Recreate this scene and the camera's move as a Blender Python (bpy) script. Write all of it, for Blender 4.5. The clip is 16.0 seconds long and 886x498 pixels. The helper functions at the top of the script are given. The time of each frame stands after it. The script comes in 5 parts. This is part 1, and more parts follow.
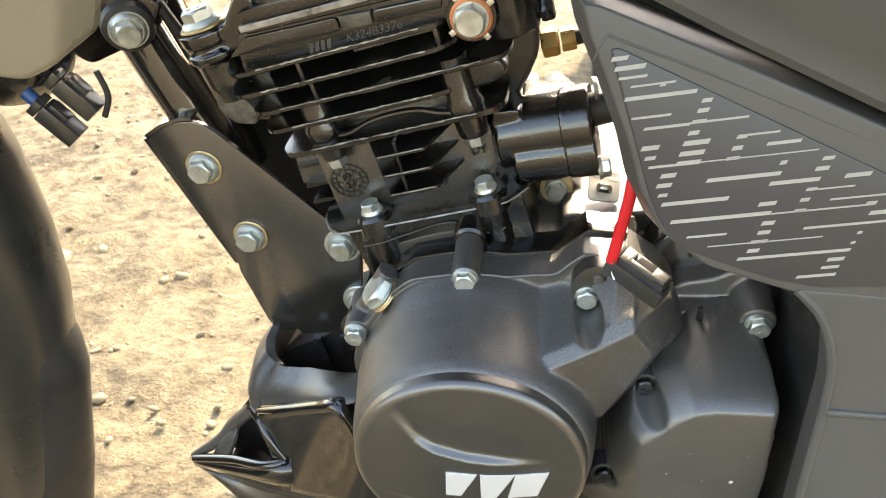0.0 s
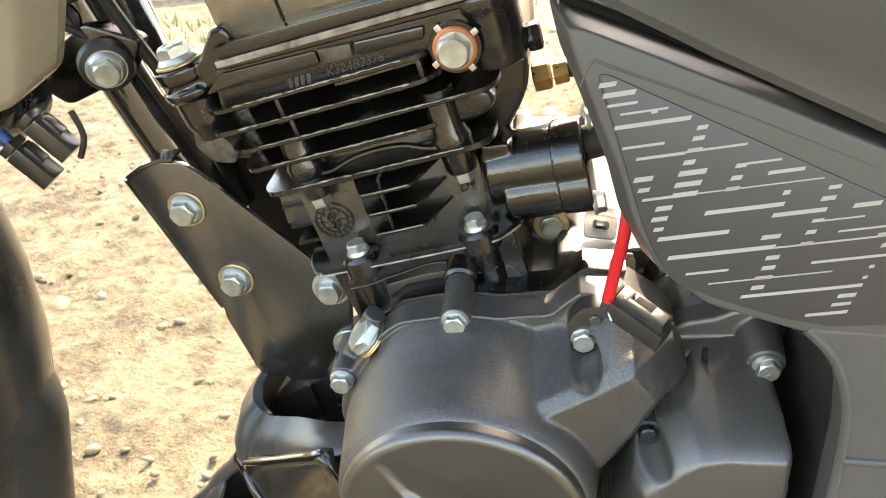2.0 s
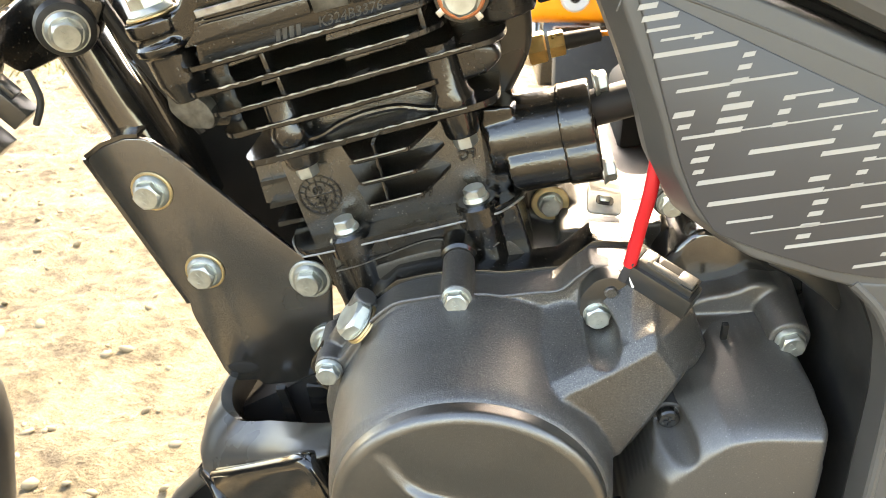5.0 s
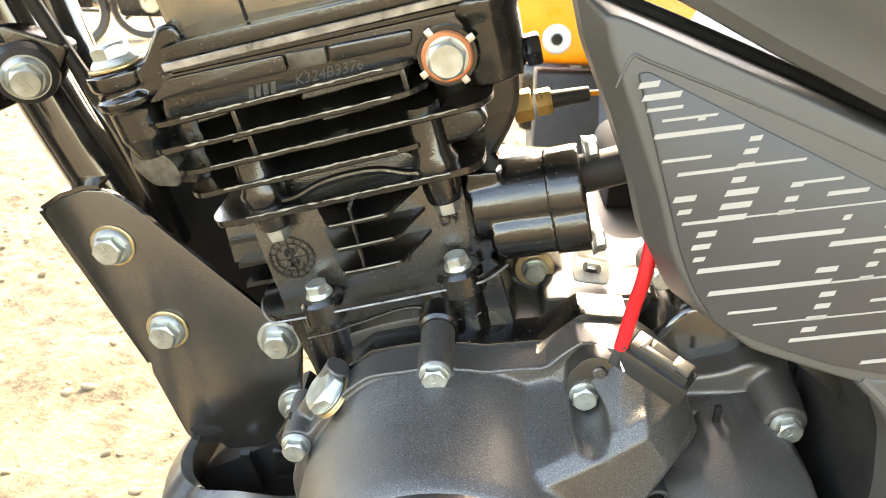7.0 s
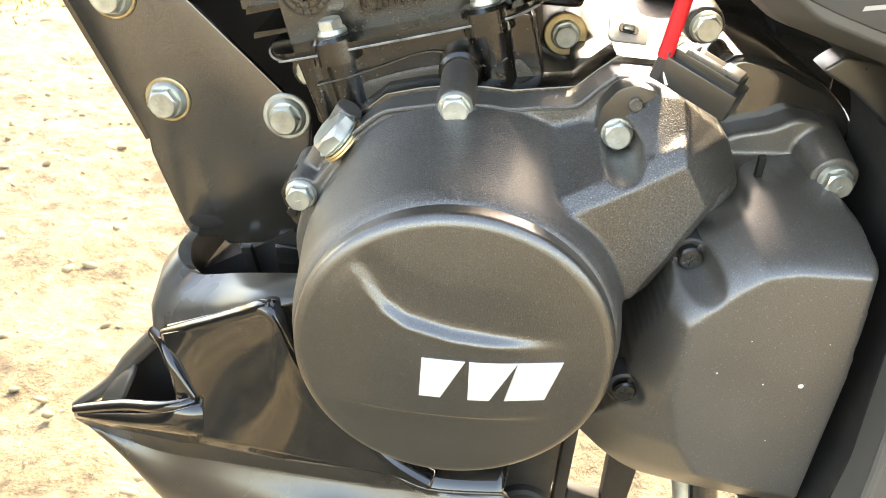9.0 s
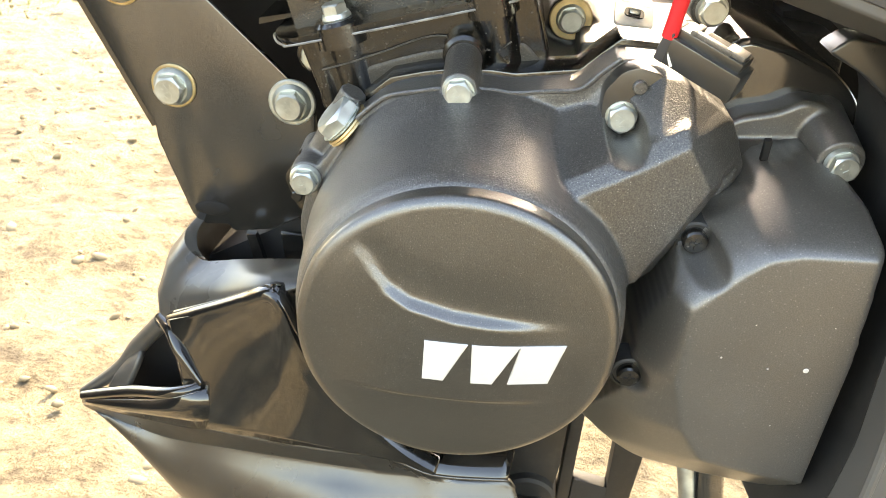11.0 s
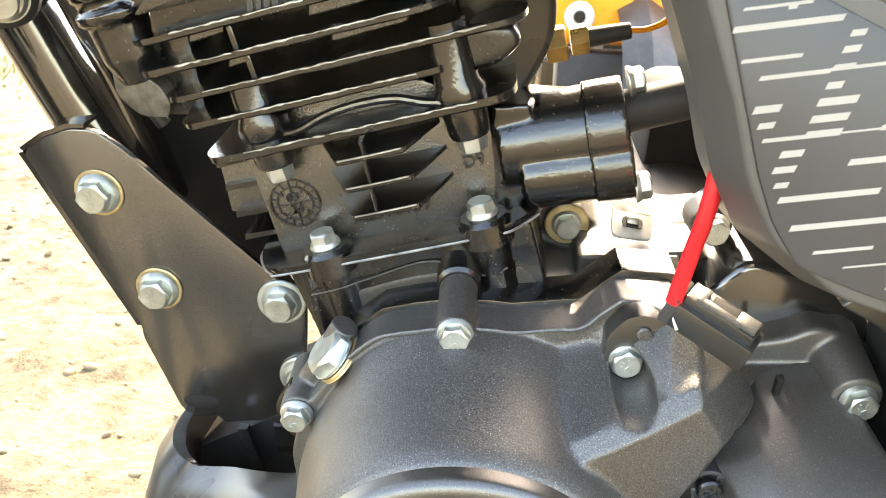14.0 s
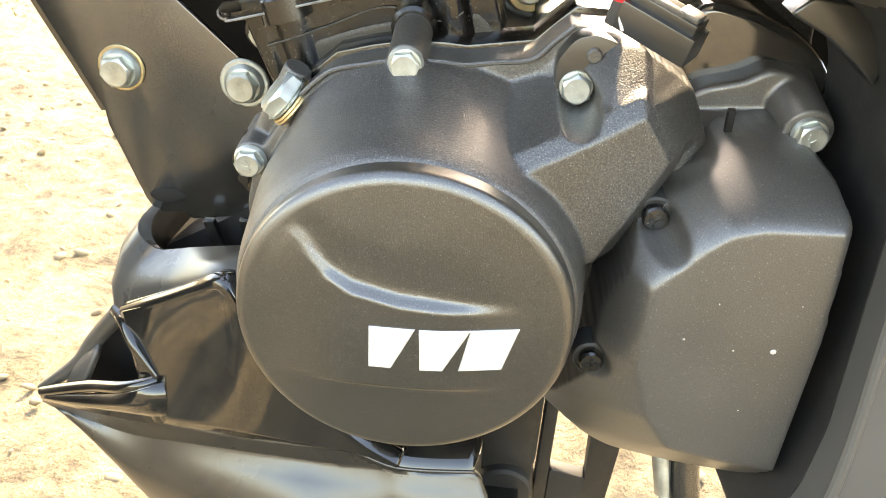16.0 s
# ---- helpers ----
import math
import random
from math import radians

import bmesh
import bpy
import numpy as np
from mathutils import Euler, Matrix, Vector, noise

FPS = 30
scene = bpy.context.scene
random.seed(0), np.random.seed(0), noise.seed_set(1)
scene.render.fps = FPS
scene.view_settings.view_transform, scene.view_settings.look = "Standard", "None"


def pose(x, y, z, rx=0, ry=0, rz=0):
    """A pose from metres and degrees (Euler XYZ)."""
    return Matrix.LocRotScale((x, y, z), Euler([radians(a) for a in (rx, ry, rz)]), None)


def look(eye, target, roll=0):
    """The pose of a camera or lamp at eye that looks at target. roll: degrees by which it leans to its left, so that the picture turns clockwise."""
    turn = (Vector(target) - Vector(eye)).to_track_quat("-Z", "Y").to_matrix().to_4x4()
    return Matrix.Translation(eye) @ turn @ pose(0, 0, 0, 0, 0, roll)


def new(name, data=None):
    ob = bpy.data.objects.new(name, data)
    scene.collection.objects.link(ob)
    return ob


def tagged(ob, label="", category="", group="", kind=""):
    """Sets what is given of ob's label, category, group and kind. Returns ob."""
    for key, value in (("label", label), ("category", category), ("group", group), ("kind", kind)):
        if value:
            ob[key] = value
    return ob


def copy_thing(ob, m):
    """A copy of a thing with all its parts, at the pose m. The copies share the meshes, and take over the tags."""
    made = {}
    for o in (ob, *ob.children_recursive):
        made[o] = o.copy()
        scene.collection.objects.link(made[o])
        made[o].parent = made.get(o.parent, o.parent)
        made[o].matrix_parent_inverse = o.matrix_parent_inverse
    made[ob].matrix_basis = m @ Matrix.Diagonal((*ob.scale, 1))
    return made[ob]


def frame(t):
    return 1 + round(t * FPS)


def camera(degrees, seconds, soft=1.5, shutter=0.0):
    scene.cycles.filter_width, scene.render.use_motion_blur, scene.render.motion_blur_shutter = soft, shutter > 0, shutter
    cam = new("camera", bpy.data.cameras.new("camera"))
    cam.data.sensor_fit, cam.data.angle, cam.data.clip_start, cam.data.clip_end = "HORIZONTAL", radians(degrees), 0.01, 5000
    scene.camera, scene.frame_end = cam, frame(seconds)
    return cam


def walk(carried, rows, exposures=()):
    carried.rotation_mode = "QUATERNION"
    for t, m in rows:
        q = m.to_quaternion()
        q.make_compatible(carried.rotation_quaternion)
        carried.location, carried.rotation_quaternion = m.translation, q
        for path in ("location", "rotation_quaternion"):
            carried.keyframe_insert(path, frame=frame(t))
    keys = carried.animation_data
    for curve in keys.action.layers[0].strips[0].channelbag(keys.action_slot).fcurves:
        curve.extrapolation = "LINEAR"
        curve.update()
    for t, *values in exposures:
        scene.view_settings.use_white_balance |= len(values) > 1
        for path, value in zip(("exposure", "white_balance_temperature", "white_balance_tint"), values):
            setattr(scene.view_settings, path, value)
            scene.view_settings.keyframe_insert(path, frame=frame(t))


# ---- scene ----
cam = camera(58.0, 16.0, 0.9)
cam.data.dof.use_dof, cam.data.dof.focus_distance, cam.data.dof.aperture_fstop = True, 0.36, 32.0
METRES, EYE, TILT, LEAN, TURN = 0.54, 0.695, -27.0, 0.0, 7.0
ROWS = [
    (0.0, 0.0, 0.0, 0.0, 0.0, 0.0, -0.0),
    (0.5, -0.0087, -0.0078, 0.0368, 0.41, 1.61, 0.06),
    (1.0, 0.0043, 0.0134, 0.0292, 0.6, 2.69, 0.3),
    (1.5, 0.0298, 0.0359, 0.009, 0.67, 3.05, 0.57),
    (2.0, 0.0197, 0.04, -0.0011, 0.6, 3.03, 0.75),
    (2.5, 0.0051, 0.0402, 0.005, 0.44, 3.03, 0.71),
    (3.0, 0.0066, 0.0444, 0.01, 0.09, 3.3, 0.63),
    (3.5, -0.0013, 0.0619, -0.0062, -0.61, 3.83, 0.75),
    (4.0, -0.0256, 0.0987, -0.0656, -1.63, 4.53, 1.07),
    (6.5, -0.0318, 0.1375, -0.038, -5.02, 7.59, 1.25),
    (7.0, -0.033, 0.1474, -0.019, -5.25, 7.93, 0.49),
    (7.5, -0.0332, 0.1773, -0.0397, -5.42, 7.66, -0.42),
    (8.0, -0.0309, 0.2, -0.1234, -5.43, 6.76, -1.25),
    (8.5, -0.0202, 0.2331, -0.1824, -5.3, 5.62, -1.92),
    (9.0, -0.0344, 0.2228, -0.1912, -5.08, 4.65, -2.29),
    (11.5, -0.0236, 0.2265, -0.2065, -4.33, 4.25, -2.4),
    (12.0, -0.0116, 0.2485, -0.2081, -4.55, 4.49, -2.11),
    (12.5, -0.0148, 0.2572, -0.1457, -4.7, 5.28, -1.64),
    (13.0, -0.0331, 0.245, -0.059, -4.73, 6.56, -1.16),
    (13.5, -0.0404, 0.2464, -0.0207, -4.61, 7.46, -0.73),
    (14.0, -0.0327, 0.2364, -0.0466, -4.5, 7.59, -0.55),
    (14.5, -0.0061, 0.2233, -0.1466, -4.37, 6.73, -0.6),
    (15.0, -0.0009, 0.2241, -0.1857, -4.41, 5.51, -0.88),
    (15.5, 0.0029, 0.2396, -0.1997, -4.39, 4.41, -1.2),
    (16.0, 0.0112, 0.252, -0.2054, -4.35, 3.79, -1.54),
]
walk(cam, [(t, pose(0, 0, EYE, TILT, LEAN, TURN) @ pose(METRES * x, METRES * y, METRES * z, 90 + pitch, roll, yaw)) for t, x, y, z, yaw, pitch, roll in ROWS],
     exposures=[(0.0, 2.94, 8800, 12), (4.0, 3.24, 9100, 12), (8.0, 3.54, 9300, 12), (12.0, 3.40, 9500, 12), (14.5, 3.66, 9100, 12), (16.0, 3.54, 9500, 12)])

# ---- light ----
SUN_EL, SUN_AZ = 46.5, 79.5     # degrees; the azimuth turns from +x towards +y
world = bpy.data.worlds.new("sky")
scene.world = world
world.use_nodes = True
wn = world.node_tree.nodes
sky = wn.new("ShaderNodeTexSky")
sky.sky_type, sky.sun_disc = "NISHITA", False
sky.sun_elevation, sky.sun_rotation = radians(SUN_EL), radians(90 - SUN_AZ)
sky.dust_density = 1.5
wn["Background"].inputs["Strength"].default_value = 0.15
world.node_tree.links.new(sky.outputs[0], wn["Background"].inputs["Color"])
sun = new("sun", bpy.data.lights.new("sun", "SUN"))
sun.data.energy, sun.data.angle, sun.data.color = 2.0, radians(0.5), (1.0, 0.93, 0.82)
sx, sy, sz = (math.cos(radians(SUN_EL)) * math.cos(radians(SUN_AZ)), math.cos(radians(SUN_EL)) * math.sin(radians(SUN_AZ)), math.sin(radians(SUN_EL)))
sun.matrix_world = look((sx * 5, sy * 5, sz * 5), (0, 0, 0))


# ---- materials ----
def material(name, color, rough=0.5, metal=0.0, grain=0.0, grain_scale=900.0, vary=0.25, vary_scale=25.0, rough_vary=0.12, coat=0.0,
             fleck=0.0, fleck_scale=2500.0, dust=0.0, spec=0.5, relief=0.0001, speck=0.0, coat_ior=1.5):
    """A painted, cast or plated surface: two scales of tone, gloss that varies, fine relief, and dust."""
    m = bpy.data.materials.new(name)
    m.use_nodes = True
    nt = m.node_tree
    n, li = nt.nodes, nt.links
    b = n["Principled BSDF"]
    tc = n.new("ShaderNodeTexCoord")
    big = n.new("ShaderNodeTexNoise")
    big.inputs["Scale"].default_value, big.inputs["Detail"].default_value = vary_scale, 6
    li.new(tc.outputs["Object"], big.inputs["Vector"])
    fine = n.new("ShaderNodeTexNoise")
    fine.inputs["Scale"].default_value, fine.inputs["Detail"].default_value = grain_scale, 3
    li.new(tc.outputs["Object"], fine.inputs["Vector"])
    ramp = n.new("ShaderNodeMapRange")
    ramp.inputs["From Min"].default_value, ramp.inputs["From Max"].default_value = 0.3, 0.7
    ramp.inputs["To Min"].default_value, ramp.inputs["To Max"].default_value = 1 - vary, 1 + vary
    li.new(big.outputs["Fac"], ramp.inputs["Value"])
    mul = n.new("ShaderNodeMix")
    mul.data_type, mul.blend_type = "RGBA", "MULTIPLY"
    mul.inputs["Factor"].default_value = 1.0
    mul.inputs["A"].default_value = (*color, 1)
    li.new(ramp.outputs[0], mul.inputs["B"])
    out = mul.outputs["Result"]
    if speck:
        sr = n.new("ShaderNodeMapRange")
        sr.inputs["From Min"].default_value, sr.inputs["From Max"].default_value = 0.38, 0.68
        sr.inputs["To Min"].default_value, sr.inputs["To Max"].default_value = 1 - 0.75 * speck, 1 + 1.5 * speck
        li.new(fine.outputs["Fac"], sr.inputs["Value"])
        ms = n.new("ShaderNodeMix")
        ms.data_type, ms.blend_type = "RGBA", "MULTIPLY"
        ms.inputs["Factor"].default_value = 1.0
        li.new(out, ms.inputs["A"])
        li.new(sr.outputs[0], ms.inputs["B"])
        out = ms.outputs["Result"]
    if fleck:
        vo = n.new("ShaderNodeTexVoronoi")
        vo.inputs["Scale"].default_value = fleck_scale
        li.new(tc.outputs["Object"], vo.inputs["Vector"])
        sp = n.new("ShaderNodeMapRange")
        sp.inputs["From Min"].default_value, sp.inputs["From Max"].default_value = 0.22, 0.05
        li.new(vo.outputs["Distance"], sp.inputs["Value"])
        pick = n.new("ShaderNodeMath")
        pick.operation = "GREATER_THAN"
        pick.inputs[1].default_value = 0.5
        sep = n.new("ShaderNodeSeparateColor")
        li.new(vo.outputs["Color"], sep.inputs[0])
        li.new(sep.outputs[0], pick.inputs[0])
        both = n.new("ShaderNodeMath")
        both.operation = "MULTIPLY"
        li.new(sp.outputs[0], both.inputs[0])
        li.new(pick.outputs[0], both.inputs[1])
        amt = n.new("ShaderNodeMath")
        amt.operation = "MULTIPLY"
        amt.inputs[1].default_value = fleck
        li.new(both.outputs[0], amt.inputs[0])
        mx = n.new("ShaderNodeMix")
        mx.data_type = "RGBA"
        mx.inputs["B"].default_value = (0.45, 0.44, 0.41, 1)
        li.new(amt.outputs[0], mx.inputs["Factor"])
        li.new(out, mx.inputs["A"])
        out = mx.outputs["Result"]
    if dust:
        dn = n.new("ShaderNodeTexNoise")
        dn.inputs["Scale"].default_value, dn.inputs["Detail"].default_value = 60.0, 8
        dn.inputs["Roughness"].default_value = 0.75
        li.new(tc.outputs["Object"], dn.inputs["Vector"])
        dr = n.new("ShaderNodeMapRange")
        dr.inputs["From Min"].default_value, dr.inputs["From Max"].default_value = 0.5, 0.8
        dr.inputs["To Max"].default_value = dust
        li.new(dn.outputs["Fac"], dr.inputs["Value"])
        mx = n.new("ShaderNodeMix")
        mx.data_type = "RGBA"
        mx.inputs["B"].default_value = (0.42, 0.36, 0.27, 1)
        li.new(dr.outputs[0], mx.inputs["Factor"])
        li.new(out, mx.inputs["A"])
        out = mx.outputs["Result"]
    li.new(out, b.inputs["Base Color"])
    rr = n.new("ShaderNodeMapRange")
    rr.inputs["From Min"].default_value, rr.inputs["From Max"].default_value = 0.3, 0.7
    rr.inputs["To Min"].default_value, rr.inputs["To Max"].default_value = max(rough - rough_vary, 0.02), rough + rough_vary
    li.new(big.outputs["Fac"], rr.inputs["Value"])
    li.new(rr.outputs[0], b.inputs["Roughness"])
    b.inputs["Metallic"].default_value = metal
    b.inputs["Coat Weight"].default_value = coat
    b.inputs["Coat IOR"].default_value = coat_ior
    b.inputs["Coat Roughness"].default_value = min(rough * 0.9, 0.42)
    b.inputs["Specular IOR Level"].default_value = spec
    if grain:
        bump = n.new("ShaderNodeBump")
        bump.inputs["Strength"].default_value, bump.inputs["Distance"].default_value = grain, relief
        li.new(fine.outputs["Fac"], bump.inputs["Height"])
        li.new(bump.outputs[0], b.inputs["Normal"])
        if coat:
            li.new(bump.outputs[0], b.inputs["Coat Normal"])
    return m


COVER = material("grained_black_paint", (0.029, 0.0272, 0.0245), 0.47, spec=0.85, coat=0.45, coat_ior=1.8, grain=1.0, relief=0.00025, grain_scale=1500, vary=0.15, fleck=0.75, fleck_scale=900, dust=0.03, speck=1.25)
CAP = material("fine_grained_black_paint", (0.020, 0.0182, 0.0150), 0.32, spec=1.0, coat=0.7, coat_ior=1.7, grain=0.8, relief=0.00012, grain_scale=1900, vary=0.12, rough_vary=0.05, fleck=0.5, fleck_scale=1100, dust=0.04, speck=0.9)
CAST = material("semi_gloss_black_cast", (0.0060, 0.0057, 0.0051), 0.18, spec=0.85, grain=0.9, relief=0.00012, grain_scale=550, vary=0.4, dust=0.04, fleck=0.18, fleck_scale=420)
CAST_ROUGH = material("rough_black_cast", (0.026, 0.0236, 0.0192), 0.24, spec=1.0, coat=0.4, coat_ior=1.8, grain=1.0, relief=0.00022, grain_scale=1100, vary=0.35, dust=0.04, speck=0.5, fleck=0.3, fleck_scale=500)
FLAT_CUT = material("ground_cast_face", (0.10, 0.093, 0.078), 0.45, metal=0.5, grain=0.6, grain_scale=500, vary=0.5, vary_scale=200)
PLATE = material("gloss_black_steel_plate", (0.020, 0.0195, 0.018), 0.24, grain=0.06, grain_scale=400, rough_vary=0.05, coat=1.0, coat_ior=1.85, dust=0.04)
ETCH = material("etched_grey_lettering", (0.055, 0.052, 0.046), 0.5, vary=0.4, vary_scale=300)
SIDE_ALLOY = material("dark_satin_alloy", (0.060, 0.057, 0.050), 0.30, metal=0.4, grain=0.4, grain_scale=600, vary=0.3)
FIN_EDGE = material("worn_and_glint_metal", (0.30, 0.29, 0.27), 0.35, metal=0.6, grain=0.5, vary=0.5, vary_scale=120)
GLOSS = material("gloss_black_plastic", (0.008, 0.008, 0.0078), 0.08, grain=0.0, rough_vary=0.03, coat=0.7, coat_ior=1.5, dust=0.04)
BOX = material("dark_metallic_enamel", (0.30, 0.285, 0.25), 0.13, metal=0.85, grain=0.0, rough_vary=0.03, vary=0.1, dust=0.04)
FRAME = material("gloss_black_enamel", (0.012, 0.012, 0.0115), 0.14, grain=0.06, grain_scale=400, rough_vary=0.05, coat=0.7, coat_ior=2.0, dust=0.03)
PLASTIC = material("charcoal_plastic", (0.071, 0.069, 0.065), 0.44, grain=0.25, grain_scale=2200, vary=0.06, rough_vary=0.05, dust=0.015)
PLASTIC_IN = material("dark_inset_plastic", (0.043, 0.042, 0.043), 0.40, grain=0.12, grain_scale=2200, vary=0.06, rough_vary=0.05)
TANK = material("grey_painted_panel", (0.085, 0.085, 0.083), 0.36, grain=0.04, vary=0.06, rough_vary=0.04)
SMOOTH = material("matte_dark_plastic", (0.052, 0.049, 0.044), 0.40, spec=0.8, coat=0.5, coat_ior=1.9, grain=0.3, grain_scale=1800, vary=0.1, rough_vary=0.06, fleck=0.35, fleck_scale=600, speck=0.45, dust=0.015)
DECAL = material("pale_grey_print", (0.32, 0.305, 0.275), 0.5, vary=0.05)
WHITE = material("white_print", (0.50, 0.49, 0.47), 0.5, vary=0.03)
ZINC = material("zinc_plated_steel", (0.52, 0.55, 0.52), 0.42, metal=0.9, grain=0.2, grain_scale=900, vary=0.18, vary_scale=160, dust=0.08)
ZINC_YELLOW = material("yellow_passivated_zinc", (0.55, 0.43, 0.24), 0.45, metal=0.9, grain=0.1, vary=0.25, vary_scale=160)
BRASS = material("brass", (0.75, 0.5, 0.2), 0.3, metal=1.0, grain=0.1, vary=0.2, vary_scale=120)
COPPER = material("copper_washer", (0.62, 0.24, 0.12), 0.42, metal=0.6, grain=0.1, vary=0.2, vary_scale=120)
ALLOY = material("bare_alloy", (0.62, 0.61, 0.58), 0.33, metal=1.0, grain=0.3, grain_scale=800, vary=0.15)
RED = material("red_sleeve", (0.62, 0.012, 0.02), 0.45, vary=0.08)
# Rubber parts; its black also stands in for shade on the panel's inner wall.
RUBBER = material("black_rubber_and_shade", (0.018, 0.018, 0.018), 0.55, grain=0.3, grain_scale=600, vary=0.2, dust=0.05)
TYRE = material("dusty_tyre", (0.03, 0.029, 0.027), 0.45, grain=0.3, grain_scale=300, vary=0.3, dust=0.12)
# Near-black that stands in for shade inside cavities, gaps and slots.
DARK = material("shade_black", (0.006, 0.006, 0.006), 0.8, vary=0.2)
ORANGE = material("orange_paint", (0.85, 0.28, 0.01), 0.35, vary=0.1)
BLUE = material("blue_seal", (0.008, 0.05, 0.16), 0.4, vary=0.1)
SHROUD = material("beige_grey_panel", (0.19, 0.158, 0.108), 0.28, grain=0.03, vary=0.06, rough_vary=0.04)
LABEL = material("white_sticker", (0.7, 0.7, 0.68), 0.4, vary=0.04)

CASE = material("satin_black_case_paint", (0.032, 0.030, 0.026), 0.40, spec=0.45, grain=1.0, relief=0.00016, grain_scale=1500, vary=0.3, dust=0.06, speck=0.6, fleck=0.3, fleck_scale=700)
TIN = material("dull_tinned_steel", (0.42, 0.41, 0.38), 0.45, metal=0.25, grain=0.2, vary=0.2, vary_scale=150)
SATIN = material("satin_black_plastic", (0.018, 0.0175, 0.016), 0.30, coat=0.6, coat_ior=1.7, grain=0.1, grain_scale=800, rough_vary=0.05, dust=0.03)

NOSE = material("satin_grey_black_plastic", (0.055, 0.053, 0.049), 0.30, spec=0.6, rough_vary=0.04, dust=0.05)


# ---- mesh helpers ----
def bm_prism(pts, y0, y1, bevel=0.0, seg=2, back=None):
    """A plate whose outline (x, z) lies at y0 and is drawn back to y1; back: another outline there. The front edge is rounded."""
    bm = bmesh.new()
    f = [bm.verts.new((x, y0, z)) for x, z in pts]
    g = [bm.verts.new((x, y1, z)) for x, z in (back or pts)]
    n = len(pts)
    front = bm.faces.new(f)
    bm.faces.new(g[::-1])
    for i in range(n):
        bm.faces.new((f[i], g[i], g[(i + 1) % n], f[(i + 1) % n]))
    bmesh.ops.recalc_face_normals(bm, faces=bm.faces)
    if bevel:
        bmesh.ops.bevel(bm, geom=list(front.edges) + list(front.verts), offset=bevel, segments=seg, affect="EDGES", profile=0.5, clamp_overlap=True)
    return bm


def bm_lathe(profile, n=24, m=None):
    """Rings of (radius, height) about z, closed at both ends."""
    bm = bmesh.new()
    rings = []
    for r, h in profile:
        rings.append([bm.verts.new((r * math.cos(2 * math.pi * k / n), r * math.sin(2 * math.pi * k / n), h)) for k in range(n)])
    for a, b in zip(rings, rings[1:]):
        for k in range(n):
            bm.faces.new((a[k], a[(k + 1) % n], b[(k + 1) % n], b[k]))
    bm.faces.new(rings[0][::-1])
    bm.faces.new(rings[-1])
    bmesh.ops.recalc_face_normals(bm, faces=bm.faces)
    if m is not None:
        bm.transform(m)
    return bm


def bm_box(size, m=None, bevel=0.0, seg=2):
    bm = bmesh.new()
    bmesh.ops.create_cube(bm, size=1.0)
    bm.transform(Matrix.Diagonal((*size, 1)))
    if bevel:
        bmesh.ops.bevel(bm, geom=list(bm.edges) + list(bm.verts), offset=bevel, segments=seg, affect="EDGES", profile=0.5)
    if m is not None:
        bm.transform(m)
    return bm


def axis_m(p, d):
    """The pose at p whose z runs along d."""
    return Matrix.Translation(p) @ Vector(d).to_track_quat("Z", "Y").to_matrix().to_4x4()


def bm_rod(p, q, r, r2=None, n=20, bevel=0.0):
    p, q = Vector(p), Vector(q)
    h = (q - p).length
    r2 = r if r2 is None else r2
    e = bevel
    prof = [(r - e, 0), (r, e), (r2, h - e), (r2 - e, h)] if e else [(r, 0), (r2, h)]
    return bm_lathe(prof, n, axis_m(p, q - p))


def bm_tube(path, r, n=14, steps=8):
    """A round bar along a smooth path through the points; r: one radius or one for each point."""
    pts = [Vector(p) for p in path]
    rs = r if isinstance(r, (list, tuple)) else [r] * len(pts)
    line, rad = [], []
    for i in range(len(pts) - 1):
        p0, p1, p2, p3 = pts[max(i - 1, 0)], pts[i], pts[i + 1], pts[min(i + 2, len(pts) - 1)]
        for k in range(steps):
            t = k / steps
            line.append(0.5 * (2 * p1 + (p2 - p0) * t + (2 * p0 - 5 * p1 + 4 * p2 - p3) * t * t + (3 * p1 - p0 - 3 * p2 + p3) * t ** 3))
            rad.append(rs[i] + (rs[i + 1] - rs[i]) * t)
    line.append(pts[-1]), rad.append(rs[-1])
    bm = bmesh.new()
    rings = []
    up = Vector((0.13, 0.2, 0.97))
    for i, p in enumerate(line):
        d = (line[min(i + 1, len(line) - 1)] - line[max(i - 1, 0)]).normalized()
        a = (up - d * up.dot(d)).normalized()
        b = d.cross(a)
        up = a
        rings.append([bm.verts.new(p + rad[i] * (a * math.cos(2 * math.pi * k / n) + b * math.sin(2 * math.pi * k / n))) for k in range(n)])
    for a, b in zip(rings, rings[1:]):
        for k in range(n):
            bm.faces.new((a[k], a[(k + 1) % n], b[(k + 1) % n], b[k]))
    bm.faces.new(rings[0][::-1]), bm.faces.new(rings[-1])
    bmesh.ops.recalc_face_normals(bm, faces=bm.faces)
    return bm


def bm_loft(rings, caps=True):
    bm = bmesh.new()
    vs = [[bm.verts.new(p) for p in ring] for ring in rings]
    n = len(vs[0])
    for a, b in zip(vs, vs[1:]):
        for k in range(n):
            bm.faces.new((a[k], a[(k + 1) % n], b[(k + 1) % n], b[k]))
    if caps:
        bm.faces.new(vs[0][::-1]), bm.faces.new(vs[-1])
    bmesh.ops.recalc_face_normals(bm, faces=bm.faces)
    return bm


def join(*bms):
    """One bmesh of several; the others are freed."""
    out = bmesh.new()
    for b in bms:
        me = bpy.data.meshes.new("tmp")
        b.to_mesh(me)
        b.free()
        out.from_mesh(me)
        bpy.data.meshes.remove(me)
    return out


